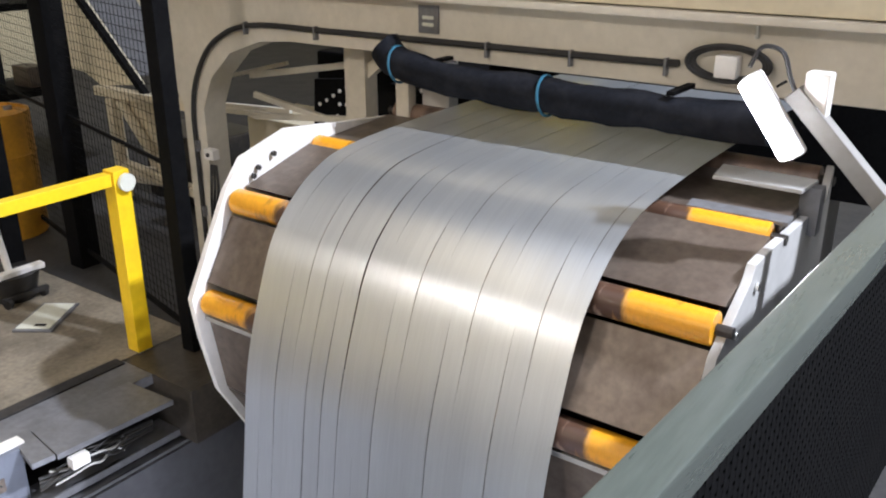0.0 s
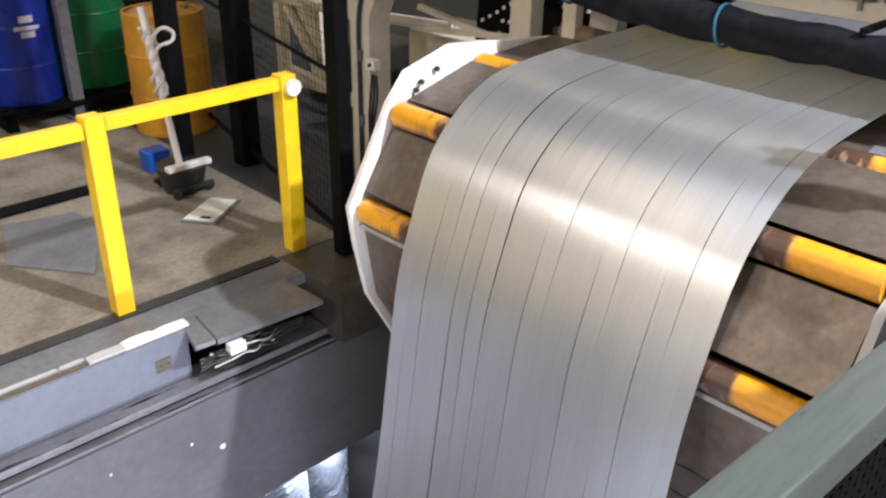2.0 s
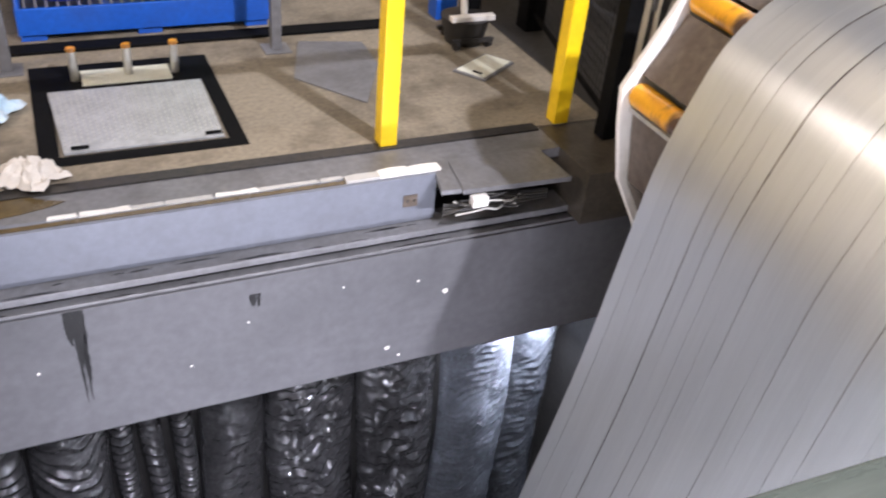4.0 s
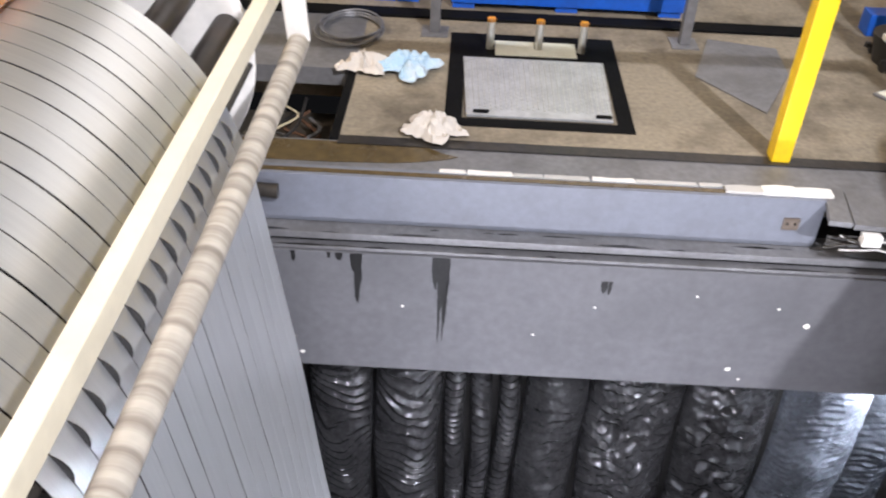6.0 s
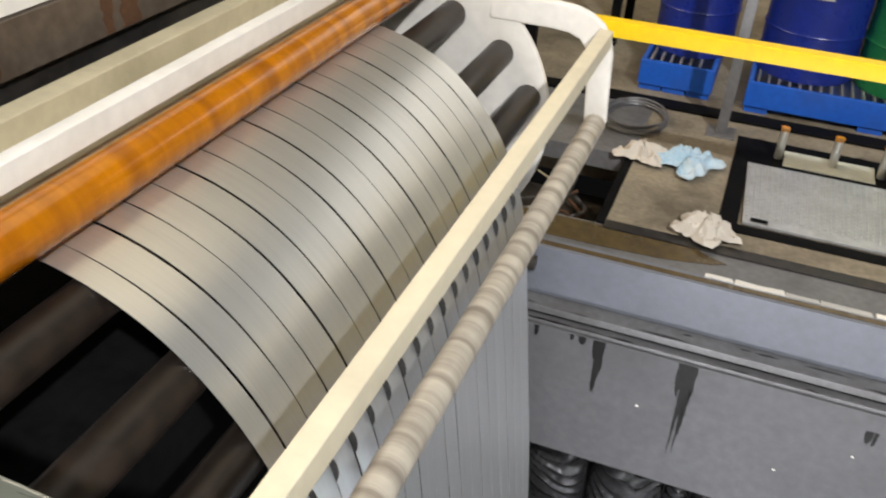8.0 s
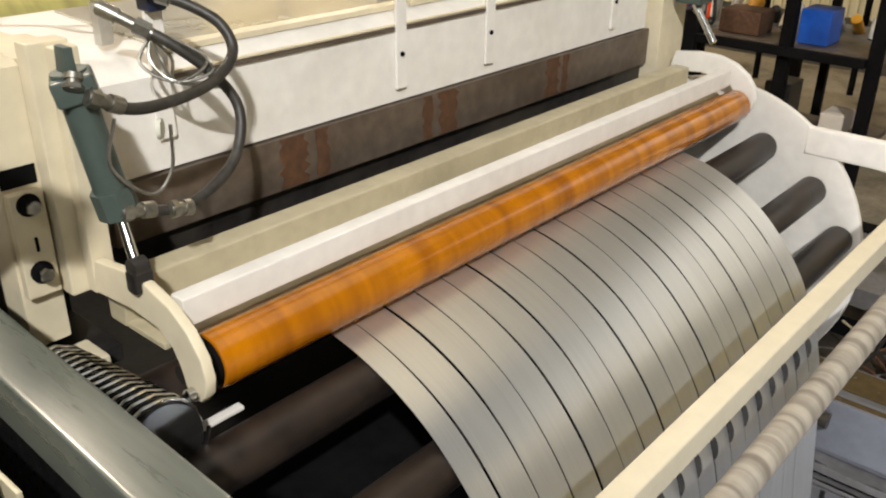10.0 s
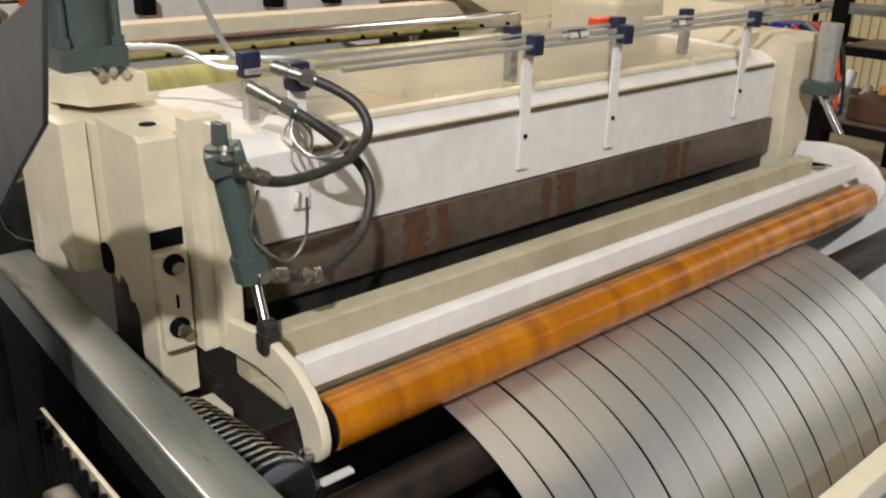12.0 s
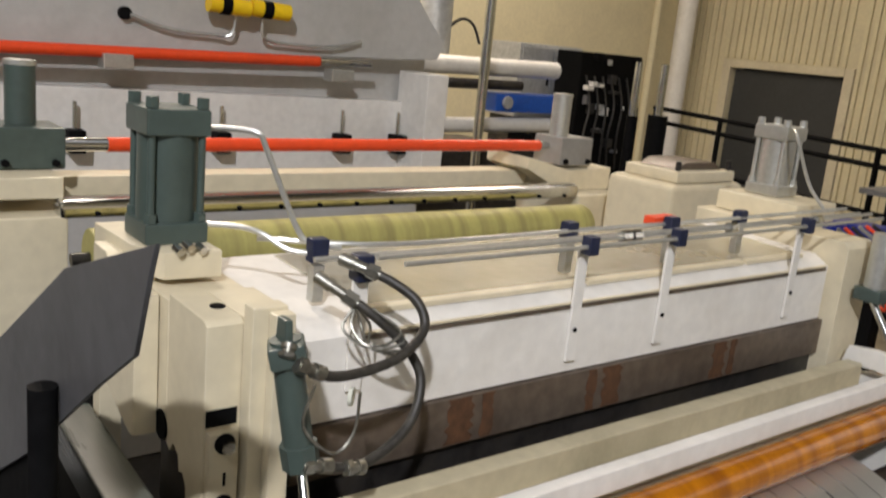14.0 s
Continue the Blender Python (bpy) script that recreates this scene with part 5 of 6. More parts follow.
# rail frame
part("rail_bar", bx(B(), -0.70, -0.655, 0.45, 2.823, 1.165, 1.225, 0.006), "ivory", lm, "white painted flat rail")
brk = [(-1.07, 1.285), (-0.84, 1.285), (-0.78, 1.279), (-0.73, 1.262), (-0.69, 1.235), (-0.662, 1.195), (-0.648, 1.14), (-0.635, 0.905), (-0.65, 0.875), (-0.675, 0.865), (-0.70, 0.875), (-0.712, 0.905), (-0.727, 1.10),
       (-0.738, 1.145), (-0.762, 1.175), (-0.80, 1.19), (-0.86, 1.195), (-1.07, 1.195)]
part("rail_bracket", slab(B(), brk, "y", 2.824, 2.86, 0.012), "white", lm, "white painted rounded end bracket")
roll("rail_roll", lm, -0.665, 0.915, 0.45, 2.795, 0.036, "stainedroll", "cream rail roll stained in rings")
# Black block and sheet give the unlit inside of the guide its darkness.
part("body", bx(B(), -1.7, -1.15, 0.75, 2.7, 0.3, 0.95), "black", lm, "black block holding the shade of the machine interior")
part("sheet", bx(B(), -1.5, -0.72, 0.50, 0.53, 0.3, 1.05, 0.003), "black", lm, "black sheet holding the shade inside the guide")

# separator discs in the gaps between the strips
sd = thing("separator_shaft", (-0.80, 1.7, 0.822), "dark separator shaft with thin discs between the strips", "separator shaft")
part("shaft", rod(B(), (-0.842, 0.60, 0.822), (-0.842, 2.80, 0.822), 0.012, 14), "greasy", sd)
for k in range(1, STRIPS):
    y = 1.015 + (2.4 - 1.015) / (STRIPS - 0.3) * (k - 0.3)
    part("separator_disc", rod(B(), (-0.842, y - 0.0016, 0.822), (-0.842, y + 0.0016, 0.822), 0.058, 30), "rubber", sd, "thin black separator disc")

# ---- press beam unit
pb = thing("bridle_press", (-1.9, 1.7, -0.02), "cream press unit with hydraulic cylinders and an orange roll", "press")
front = [(-1.61, 1.54), (-1.61, 1.715), (-1.66, 1.745), (-2.08, 1.76), (-2.08, 1.54)]
part("cross_beam", slab(B(), front, "y", 0.775, 2.72, 0.004), "white", pb, "white painted cross beam")
part("beam_lip", bx(B(), -1.615, -1.606, 0.95, 2.70, 1.714, 1.719, 0.001), "cream", pb, "bright worn edge")
part("dark_edge", bx(B(), -1.6098, -1.606, 0.95, 2.70, 1.703, 1.711), "brownsteel", pb, "dark greasy edge line")
part("top_sheet", slab(B(), [(-1.665, 1.7465), (-2.06, 1.7605), (-2.06, 1.764), (-1.665, 1.750)], "y", 0.98, 2.62), "topsheet", pb, "oily bright top sheet")
for y0, y1 in ((0.98, 1.62), (1.635, 2.30), (2.315, 2.62)):
    part("top_rim", slab(B(), [(-1.648, 1.741), (-1.664, 1.747), (-1.664, 1.757), (-1.648, 1.752)], "y", y0, y1), "cream", pb, "cream edge strip")
part("back_plate", bx(B(), -1.66, -1.60, 0.80, 2.74, 1.42, 1.536, 0.003), "brownsteel", pb, "grey plate with rust smears")
rnd = random.Random(77)
for y, w in ((1.22, 0.045), (1.30, 0.022), (1.72, 0.04), (1.645, 0.02), (2.18, 0.04), (2.245, 0.018)):
    n = 9
    lf = [(y - w * rnd.uniform(0.55, 1.0), 1.425 + 0.108 * k / n) for k in range(n + 1)]
    rt = [(y + w * rnd.uniform(0.55, 1.0), 1.425 + 0.108 * k / n) for k in range(n + 1)]
    part("rust_smear", slab(B(), lf + rt[::-1], "x", -1.5998, -1.5985), "rust", pb, "brown rust smear")
part("lower_beam", bx(B(), -1.75, -1.62, 0.80, 2.74, 1.30, 1.415), "greasy", pb)
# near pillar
# Black sheets added where the space under the pillar lies in shade.
part("side_sheet", bx(B(), -2.8, -1.5, 0.585, 0.597, 0.0, 1.235, 0.003), "black", pb, "black sheet standing in for the dark void below")
part("side_sheet", bx(B(), -2.8, -2.2, 0.60, 0.612, 1.24, 1.42, 0.003), "black", pb, "black sheet standing in for the dark void below")
pil = [(-1.735, 1.50), (-1.735, 1.798), (-1.575, 1.798), (-1.56, 1.788), (-1.56, 1.315), (-1.635, 1.315), (-1.635, 1.455), (-1.65, 1.475), (-1.668, 1.468), (-1.675, 1.50), (-1.70, 1.512), (-1.715, 1.49)]
part("pillar", slab(B(), pil, "y", 0.602, 0.672, 0.004), "cream", pb, "narrow cream pillar with a notched foot")
part("pillar_back", bx(B(), -1.735, -1.562, 0.675, 0.77, 1.42, 1.796, 0.003), "cream", pb)
strut = [(-1.775, 1.785), (-1.775, 1.505), (-1.80, 1.502), (-1.985, 1.568), (-1.985, 1.20), (-2.03, 1.20), (-2.03, 1.83), (-1.95, 1.83), (-1.89, 1.785)]
part("side_column", slab(B(), strut, "y", 0.552, 0.60, 0.004), "cream", pb, "cream side column cut away below")
part("side_column", bx(B(), -2.03, -1.737, 0.602, 0.77, 1.50, 1.785, 0.004), "cream", pb)
part("bearing_hole", rod(B(), (-1.755, 0.598, 1.53), (-1.755, 0.6015, 1.53), 0.03, 20), "black", pb, "dark bearing hole")
part("key_plate", bx(B(), -1.559, -1.54, 0.606, 0.662, 1.415, 1.597, 0.003), "cream", pb, "cream bolted key plate")
part("key_slot", bx(B(), -1.5398, -1.5385, 0.633, 0.638, 1.495, 1.52), "black", pb)
for z in (1.577, 1.459):
    part("washer", rod(B(), (-1.54, 0.634, z), (-1.535, 0.634, z), 0.019, 16), "black", pb)
    part("cap_screw", rod(B(), (-1.535, 0.634, z), (-1.517, 0.634, z), 0.012, 6), "chrome", pb)
part("gib", bx(B(), -1.559, -1.52, 0.668, 0.735, 1.405, 1.826, 0.004), "cream", pb, "cream slide gib")
part("gib", bx(B(), -1.519, -1.49, 0.695, 0.735, 1.41, 1.82, 0.004), "cream", pb, "cream slide gib")
part("dark_slot", bx(B(), -1.562, -1.5585, 0.606, 0.664, 1.602, 1.634), "black", pb)
part("pillar_hole", rod(B(), (-1.634, 0.653, 1.796), (-1.634, 0.653, 1.8005), 0.014, 18), "black", pb)
seat = [(-2.10, 0.575), (-1.90, 0.585), (-1.815, 0.622), (-1.808, 0.735), (-2.10, 0.735)]
part("cylinder_seat", slab(B(), seat, "z", 1.799, 1.854, 0.003), "cream", pb, "cream cylinder seat with a cut corner")
part("foot_block", bx(B(), -1.57, -1.49, 0.60, 0.70, 1.25, 1.29, 0.004), "cream", pb)
for k, (y, z) in enumerate(((0.645, 1.862), (0.665, 1.868), (0.69, 1.862))):
    part("seat_fitting", rod(B(), (-1.822, y, z), (-1.80, y + 0.004, z - 0.006), 0.009, 8), "chrome", pb, "bright pipe fitting")


def hydraulic(x, y, z0, z1, w, nm="hydraulic_cylinder", mat="cylgreen", label="grey-green hydraulic cylinder bolted with tie rods"):
    c = thing(nm, (x, y, z0), label, "hydraulic cylinder", "hydraulic cylinders")
    h = z1 - z0
    part("foot_block", bx(B(), x - w, x + w, y - w, y + w, z0, z0 + h * 0.16, 0.006), mat, c)
    part("barrel", rod(B(), (x, y, z0 + h * 0.16), (x, y, z0 + h * 0.80), w * 0.93, 32), mat, c)
    part("head_block", bx(B(), x - w, x + w, y - w, y + w, z0 + h * 0.80, z1, 0.006), mat, c)
    for sx in (-1, 1):
        for sy in (-1, 1):
            px, py = x + sx * w * 0.78, y + sy * w * 0.78
            t = part("tie_rod", rod(B(), (px, py, z0 + h * 0.16), (px, py, z1 + 0.004), w * 0.12, 10), mat, c)
            part("nut", rod(B(), (px, py, z1 + 0.0005), (px, py, z1 + 0.022), w * 0.2, 6), mat, t)
            part("nut", rod(B(), (px, py, z0 + h * 0.16), (px, py, z0 + h * 0.16 + 0.018), w * 0.2, 6), mat, t)
    return c


hydraulic(-1.935, 0.668, 1.842, 2.11, 0.0645)
hydraulic(-1.99, 2.93, 1.860, 2.11, 0.066, mat="pipe", label="pale grey hydraulic cylinder with bright tie rods")
part("pillar", slab(B(), [(-2.15, -0.02), (-2.15, 1.80), (-1.58, 1.80), (-1.56, 1.78), (-1.56, -0.02)], "y", 2.73, 2.90, 0.006), "cream", pb)
part("cylinder_seat", bx(B(), -2.12, -1.80, 2.80, 3.06, 1.802, 1.870, 0.006), "cream", pb)
part("near_leg", bx(B(), -1.92, -1.74, 0.66, 0.76, 0.0, 1.475, 0.006), "greasy", pb, "dark greasy leg")
part("near_foot", bx(B(), -1.75, -1.56, 0.60, 0.76, 1.22, 1.26, 0.006), "greasy", pb, "dark greasy foot")

# swing channel with the orange roll
sc = thing("swing_channel", (-1.35, 1.7, 1.4), "cream swing channel carrying an orange pressing roll", "roll carrier")
part("web", bx(B(), -1.452, -1.342, 0.72, 2.76, 1.338, 1.35, 0.003), "olivecream", sc)
part("back_flange", bx(B(), -1.51, -1.455, 0.72, 2.76, 1.335, 1.418, 0.006), "olivecream", sc, "olive cream square tube")
part("front_flange", bx(B(), -1.34, -1.305, 0.74, 2.74, 1.385, 1.437, 0.004), "white", sc)
arm = [(-1.485, 1.462), (-1.40, 1.474), (-1.335, 1.472), (-1.275, 1.455), (-1.232, 1.427), (-1.203, 1.39), (-1.194, 1.355), (-1.20, 1.326), (-1.216, 1.309), (-1.236, 1.306), (-1.252, 1.318), (-1.262, 1.352),
       (-1.28, 1.382), (-1.315, 1.402), (-1.388, 1.408), (-1.503, 1.399)]
part("end_arm", slab(B(), arm, "y", 0.696, 0.716, 0.005), "cream", sc)
part("end_arm", slab(B(), [(x - 0.04, z - 0.01) for x, z in arm], "y", 2.785, 2.81, 0.005), "white", sc)
orr = roll("orange_roll", sc, -1.285, 1.322, 0.76, 2.765, 0.050, "orange", "glossy orange polyurethane roll", -1)
part("end_cap", rod(B(), (-1.285, 0.744, 1.322), (-1.285, 0.7595, 1.322), 0.045, 28), "black", orr, "black end cap", (-1.285, 1.7625, 1.322))
part("clevis", bx(B(), -1.368, -1.34, 0.684, 0.72, 1.452, 1.49, 0.006), "greasy", sc, "dark clevis")
part("tip_bolt", rod(B(), (-1.222, 0.69, 1.327), (-1.222, 0.678, 1.327), 0.012, 10), "chrome", sc)

sm = thing("swing_cylinder", (-1.46, 0.72, 1.5), "slim grey-green hydraulic cylinder with a chrome piston rod", "hydraulic cylinder")
part("barrel", rod(B(), (-1.425, 0.717, 1.60), (-1.435, 0.684, 1.80), 0.026, 28), "cylgreen", sm)
part("head", rod(B(), (-1.423, 0.723, 1.568), (-1.4255, 0.715, 1.612), 0.033, 8), "cylgreen", sm)
part("cap", bar(B(), (-1.432, 0.694, 1.755), (-1.436, 0.686, 1.795), 0.066, 0.062, 0.006), "cylgreen", sm)
part("rear_clevis", slab(B(), [(-1.455, 1.79), (-1.415, 1.79), (-1.42, 1.835), (-1.45, 1.835)], "y", 0.676, 0.69, 0.003), "cylgreen", sm)
part("rod", rod(B(), (-1.415, 0.718, 1.575), (-1.358, 0.704, 1.492), 0.009, 14), "chrome", sm, "chrome piston rod")
part("eye", rod(B(), (-1.355, 0.69, 1.505), (-1.355, 0.715, 1.505), 0.016, 14), "greasy", sm)
sm2 = thing("swing_cylinder", (-1.44, 2.80, 1.5), "slim grey hydraulic cylinder with a chrome piston rod", "hydraulic cylinder")
part("barrel", rod(B(), (-1.50, 2.82, 1.66), (-1.50, 2.82, 1.84), 0.034, 24), "pipe", sm2)
part("head", bx(B(), -1.545, -1.455, 2.775, 2.865, 1.62, 1.665, 0.008), "cylgreen", sm2)
part("rod", rod(B(), (-1.49, 2.81, 1.62), (-1.40, 2.79, 1.51), 0.012, 14), "chrome", sm2, "chrome piston rod")

# hoses
hs = thing("hydraulic_hose", (-1.5, 0.95, 1.7), "black hydraulic hoses with steel fittings and a tag", "hose")
part("hose", pipe(B(), [(-1.40, 0.69, 1.765), (-1.40, 0.77, 1.732), (-1.42, 0.90, 1.736), (-1.45, 0.98, 1.77), (-1.48, 0.985, 1.814), (-1.52, 0.955, 1.845), (-1.56, 0.915, 1.866)], 0.0095, 10, 8), "hose", hs)
part("hose", pipe(B(), [(-1.40, 0.73, 1.576), (-1.40, 0.832, 1.556), (-1.42, 0.939, 1.596), (-1.45, 0.985, 1.668), (-1.48, 0.967, 1.727), (-1.52, 0.912, 1.787), (-1.56, 0.87, 1.82)], 0.0095, 10, 8), "hose", hs)
for p, q in (((-1.395, 0.685, 1.77), (-1.398, 0.74, 1.742)), ((-1.54, 0.935, 1.857), (-1.60, 0.88, 1.88)), ((-1.54, 0.89, 1.805), (-1.60, 0.83, 1.85)), ((-1.40, 0.71, 1.58), (-1.40, 0.77, 1.568)), ((-1.40, 0.67, 1.78), (-1.41, 0.68, 1.80)), ((-1.39, 0.79, 1.563), (-1.39, 0.83, 1.556))):
    p, q = Vector(p), Vector(q)
    ft = part("fitting", rod(B(), p, q, 0.0105, 12), "fitting", hs, "dull steel hose fitting")
    part("hex_nut", rod(B(), p.lerp(q, 0.05), p.lerp(q, 0.32), 0.0155, 6), "fitting", ft)
    part("ferrule", rod(B(), p.lerp(q, 0.62), p.lerp(q, 0.97), 0.0135, 14), "fitting", ft)
for k in range(4):
    part("thin_lead", pipe(B(), [(-1.52, 0.91, 1.80), (-1.48, 0.95 + 0.01 * k, 1.76 - 0.015 * k), (-1.50, 0.90, 1.73), (-1.54, 0.86 + 0.02 * k, 1.76), (-1.55, 0.89, 1.80)], 0.003, 6), "fitting", hs)
part("thin_lead", pipe(B(), [(-1.39, 0.72, 1.73), (-1.385, 0.70, 1.66), (-1.385, 0.76, 1.60), (-1.385, 0.80, 1.63), (-1.39, 0.81, 1.70)], 0.003, 6), "fitting", hs)
part("tag", rod(B(), (-1.385, 0.785, 1.70), (-1.38, 0.79, 1.70), 0.016, 14), "paper", hs, "round cream tag")

# pipe run with clamps on straps
pr_ = thing("hydraulic_pipe_run", (-1.65, 1.7, 1.85), "parallel zinc hydraulic pipes in navy clamps on white straps", "pipework")
for k, (x, z) in enumerate(((-1.58, 1.862), (-1.62, 1.868), (-1.66, 1.862), (-1.71, 1.868))):
    y0 = (1.02, 0.98, 0.86, 0.82)[k]
    part("pipe", pipe(B(), [(x - 0.12 * (k == 3) , y0, z), (x, y0 + 0.25, z), (x, 1.6, z), (x, 2.2, z), (x, 2.95, z + 0.005)], 0.006, 8), "pipe", pr_)
for y, z in ((1.555, 1.862), (1.885, 1.862), (2.50, 1.862)):
    part("clamp", bx(B(), -1.60, -1.568, y - 0.016, y + 0.016, 1.842, 1.888, 0.004), "blockblue", pr_, "navy plastic clamp")
    part("strap", bx(B(), -1.608, -1.600, y - 0.016, y + 0.016, 1.57, 1.85, 0.001), "white", pr_, "white flat strap")
    part("screw", rod(B(), (-1.600, y, 1.65), (-1.596, y, 1.65), 0.006, 8), "black", pr_)
for x, y in ((-1.72, 0.90), (-1.72, 1.62), (-1.70, 2.0), (-1.72, 2.35)):
    part("clamp", bx(B(), x - 0.015, x + 0.015, y - 0.02, y + 0.02, 1.84, 1.89, 0.004), "blockblue", pr_, "navy plastic clamp")
    part("clamp_post", bx(B(), x - 0.012, x + 0.012, y - 0.012, y + 0.012, 1.758, 1.834), "pipe", pr_)
part("manifold_strap", bx(B(), -1.608, -1.600, 0.915, 0.95, 1.60, 1.84, 0.001), "white", pr_, "white flat strap")
part("manifold", bx(B(), -1.62, -1.58, 0.912, 0.95, 1.83, 1.885, 0.006), "blockblue", pr_)
part("riser", pipe(B(), [(-1.90, 0.725, 2.085), (-1.86, 0.77, 2.088), (-1.825, 0.808, 2.085), (-1.815, 0.822, 2.06), (-1.785, 0.85, 1.97), (-1.755, 0.875, 1.895), (-1.735, 0.895, 1.874), (-1.71, 0.95, 1.868)], 0.006, 8), "pipe", pr_)
part("riser", pipe(B(), [(-1.88, 0.73, 1.892), (-1.83, 0.785, 1.893), (-1.79, 0.815, 1.885), (-1.75, 0.85, 1.862), (-1.72, 0.9, 1.857)], 0.006, 8), "pipe", pr_)
part("riser", pipe(B(), [(-1.90, 2.86, 2.12), (-1.86, 2.82, 2.10), (-1.80, 2.84, 1.95), (-1.74, 2.86, 1.87)], 0.006, 8), "pipe", pr_)
for y in (1.70, 1.74, 2.15, 2.6):
    part("coupling", rod(B(), (-1.62, y, 1.868), (-1.62, y + 0.03, 1.868), 0.016, 8), "chrome", pr_)
part("red_valve", bx(B(), -1.76, -1.72, 1.95, 2.05, 1.86, 1.885, 0.004), "red", pr_, "small red valve")

for ob_ in (pb, sm, sm2, hs, pr_):
    ob_.location.z -= 0.012

ub = solo("white_bar", bx(B(), -1.272, -1.255, 0.69, 0.80, 1.222, 1.230, 0.002), "white", "flat white bar under the end of the orange roll", "bar", (-1.255, 0.78, 1.238))

# coiled conduits near the guard
for nm_, p0, p1, r in (("a", (-1.50, 0.595, 1.255), (-1.205, 0.62, 1.27), 0.078), ("b", (-2.40, 0.60, 1.52), (-2.08, 0.58, 1.53), 0.07)):
    ct = thing("coiled_conduit", p0, "black conduit wound with a bright steel coil", "conduit", "coiled conduits")
    bm = B()
    n = 15
    a0, a1 = Vector(p0), Vector(p1)
    pts = []
    for k in range(n * 14 + 1):
        t = k / (n * 14)
        an = 2 * math.pi * k / 14
        q = a0.lerp(a1, t)
        pts.append((q.x, q.y + r * math.cos(an), q.z + r * math.sin(an)))
    pipe(bm, pts, 0.0035, 7, 1, True)
    part("coil", bm, "chrome", ct, "bright steel coil")
    part("sleeve", rod(B(), a0, a1, r - 0.006, 28), "blackcoil", ct, "glossy black sleeve")

# second stand behind the press
st = thing("roll_stand", (-3.0, 1.8, 0), "cream roll stand with an ochre roll and a polished bar", "roll stand")
part("cross_beam", bx(B(), -3.20, -3.09, 0.60, 2.75, 1.675, 1.775, 0.006), "cream", st)
part("pillar", bx(B(), -3.25, -2.85, 0.50, 0.72, -0.02, 1.70, 0.008), "cream", st)
part("pillar", bx(B(), -3.25, -2.85, 2.85, 3.15, -0.02, 1.70, 0.008), "cream", st)
part("bracket", slab(B(), [(2.64, 1.85), (2.90, 1.79), (3.17, 1.80), (3.17, 1.70), (2.85, 1.70), (2.64, 1.80)], "x", -3.25, -2.97, 0.004), "cream", st)
part("bracket", bx(B(), -3.25, -2.88, 0.40, 0.715, 1.745, 1.81, 0.006), "cream", st)
part("polished_bar", bx(B(), -2.92, -2.84, 0.69, 2.84, 1.69, 1.75, 0.02), "chrome", st, "polished steel bar")
for k in range(14):
    part("screw", rod(B(), (-2.84, 0.8 + 0.15 * k, 1.705), (-2.835, 0.8 + 0.15 * k, 1.705), 0.008, 8), "black", st)
roll("ochre_roll", st, -2.68, 1.615, 0.73, 2.70, 0.085, "ochre", "ochre yellow covered roll")
part("apron", bx(B(), -2.62, -2.12, 0.78, 2.72, 1.35, 1.40, 0.004), "greasy", st)
for y, z, mt, ym in ((0.652, 1.812, "cylgreen", 0.645), (2.96, 1.806, "armgrey", 2.92)):
    b_ = part("gear_block", bx(B(), -3.18, -3.0, y - 0.10, y + 0.10, z, z + 0.125, 0.006), mt, st, "painted gear block")
    part("motor", rod(B(), (-3.09, ym, z + 0.126), (-3.09, ym, z + 0.30), 0.044, 24), mt if y < 1 else "pipe", b_, "small upright motor")
    part("motor_cap", rod(B(), (-3.09, ym, z + 0.3005), (-3.09, ym, z + 0.315), 0.046, 24), "pipe", b_, "pale motor cap")
    for dy in (-0.07, 0.07):
        part("bolt", rod(B(), (-2.9995, y + dy, z + 0.02), (-2.985, y + dy, z + 0.02), 0.012, 6), "black", b_)
part("tie_shaft", rod(B(), (-3.09, 0.73, 1.875), (-3.09, 0.90, 1.875), 0.022, 16), "chrome", st, "bright shaft end")
part("tie_shaft", rod(B(), (-3.09, 2.80, 1.885), (-3.09, 2.88, 1.885), 0.015, 16), "chrome", st, "bright shaft end")
part("red_sleeve", rod(B(), (-3.09, 0.90, 1.875), (-3.09, 2.80, 1.885), 0.024, 20), "red", st, "orange-red shaft sleeve")

st.location.z -= 0.012

# big press frame behind
bf = thing("slitter_frame", (-4.6, 2.0, 0), "large light grey painted slitter frame with shafts and valves", "machine frame")
part("upper_panel", slab(B(), [(-0.5, 2.05), (3.0, 2.16), (3.25, 2.18), (3.30, 2.26), (3.05, 2.55), (3.0, 3.2), (-0.5, 3.2)], "x", -4.62, -4.50, 0.01), "panelgrey", bf)
part("recess", bx(B(), -4.72, -4.64, -0.5, 3.26, 1.60, 2.2), "panelgrey", bf)
part("lower_panel", bx(B(), -4.64, -4.55, -0.5, 3.24, 1.45, 1.92, 0.01), "white", bf)
part("base", bx(B(), -5.2, -4.5, -0.5, 3.2, -0.02, 1.44, 0.02), "panelgrey", bf)
part("red_sleeve", rod(B(), (-4.45, -0.3, 2.06), (-4.45, 2.42, 2.12), 0.028, 20), "red", bf, "orange-red shaft sleeve")
part("shaft_end", rod(B(), (-4.45, 2.42, 2.12), (-4.45, 2.75, 2.125), 0.020, 16), "chrome", bf, "bright shaft end")
for y in (1.35, 2.55):
    part("bearing", bx(B(), -4.50, -4.40, y - 0.07, y + 0.07, 2.02, 2.09, 0.008), "pipe", bf, "shaft bearing")
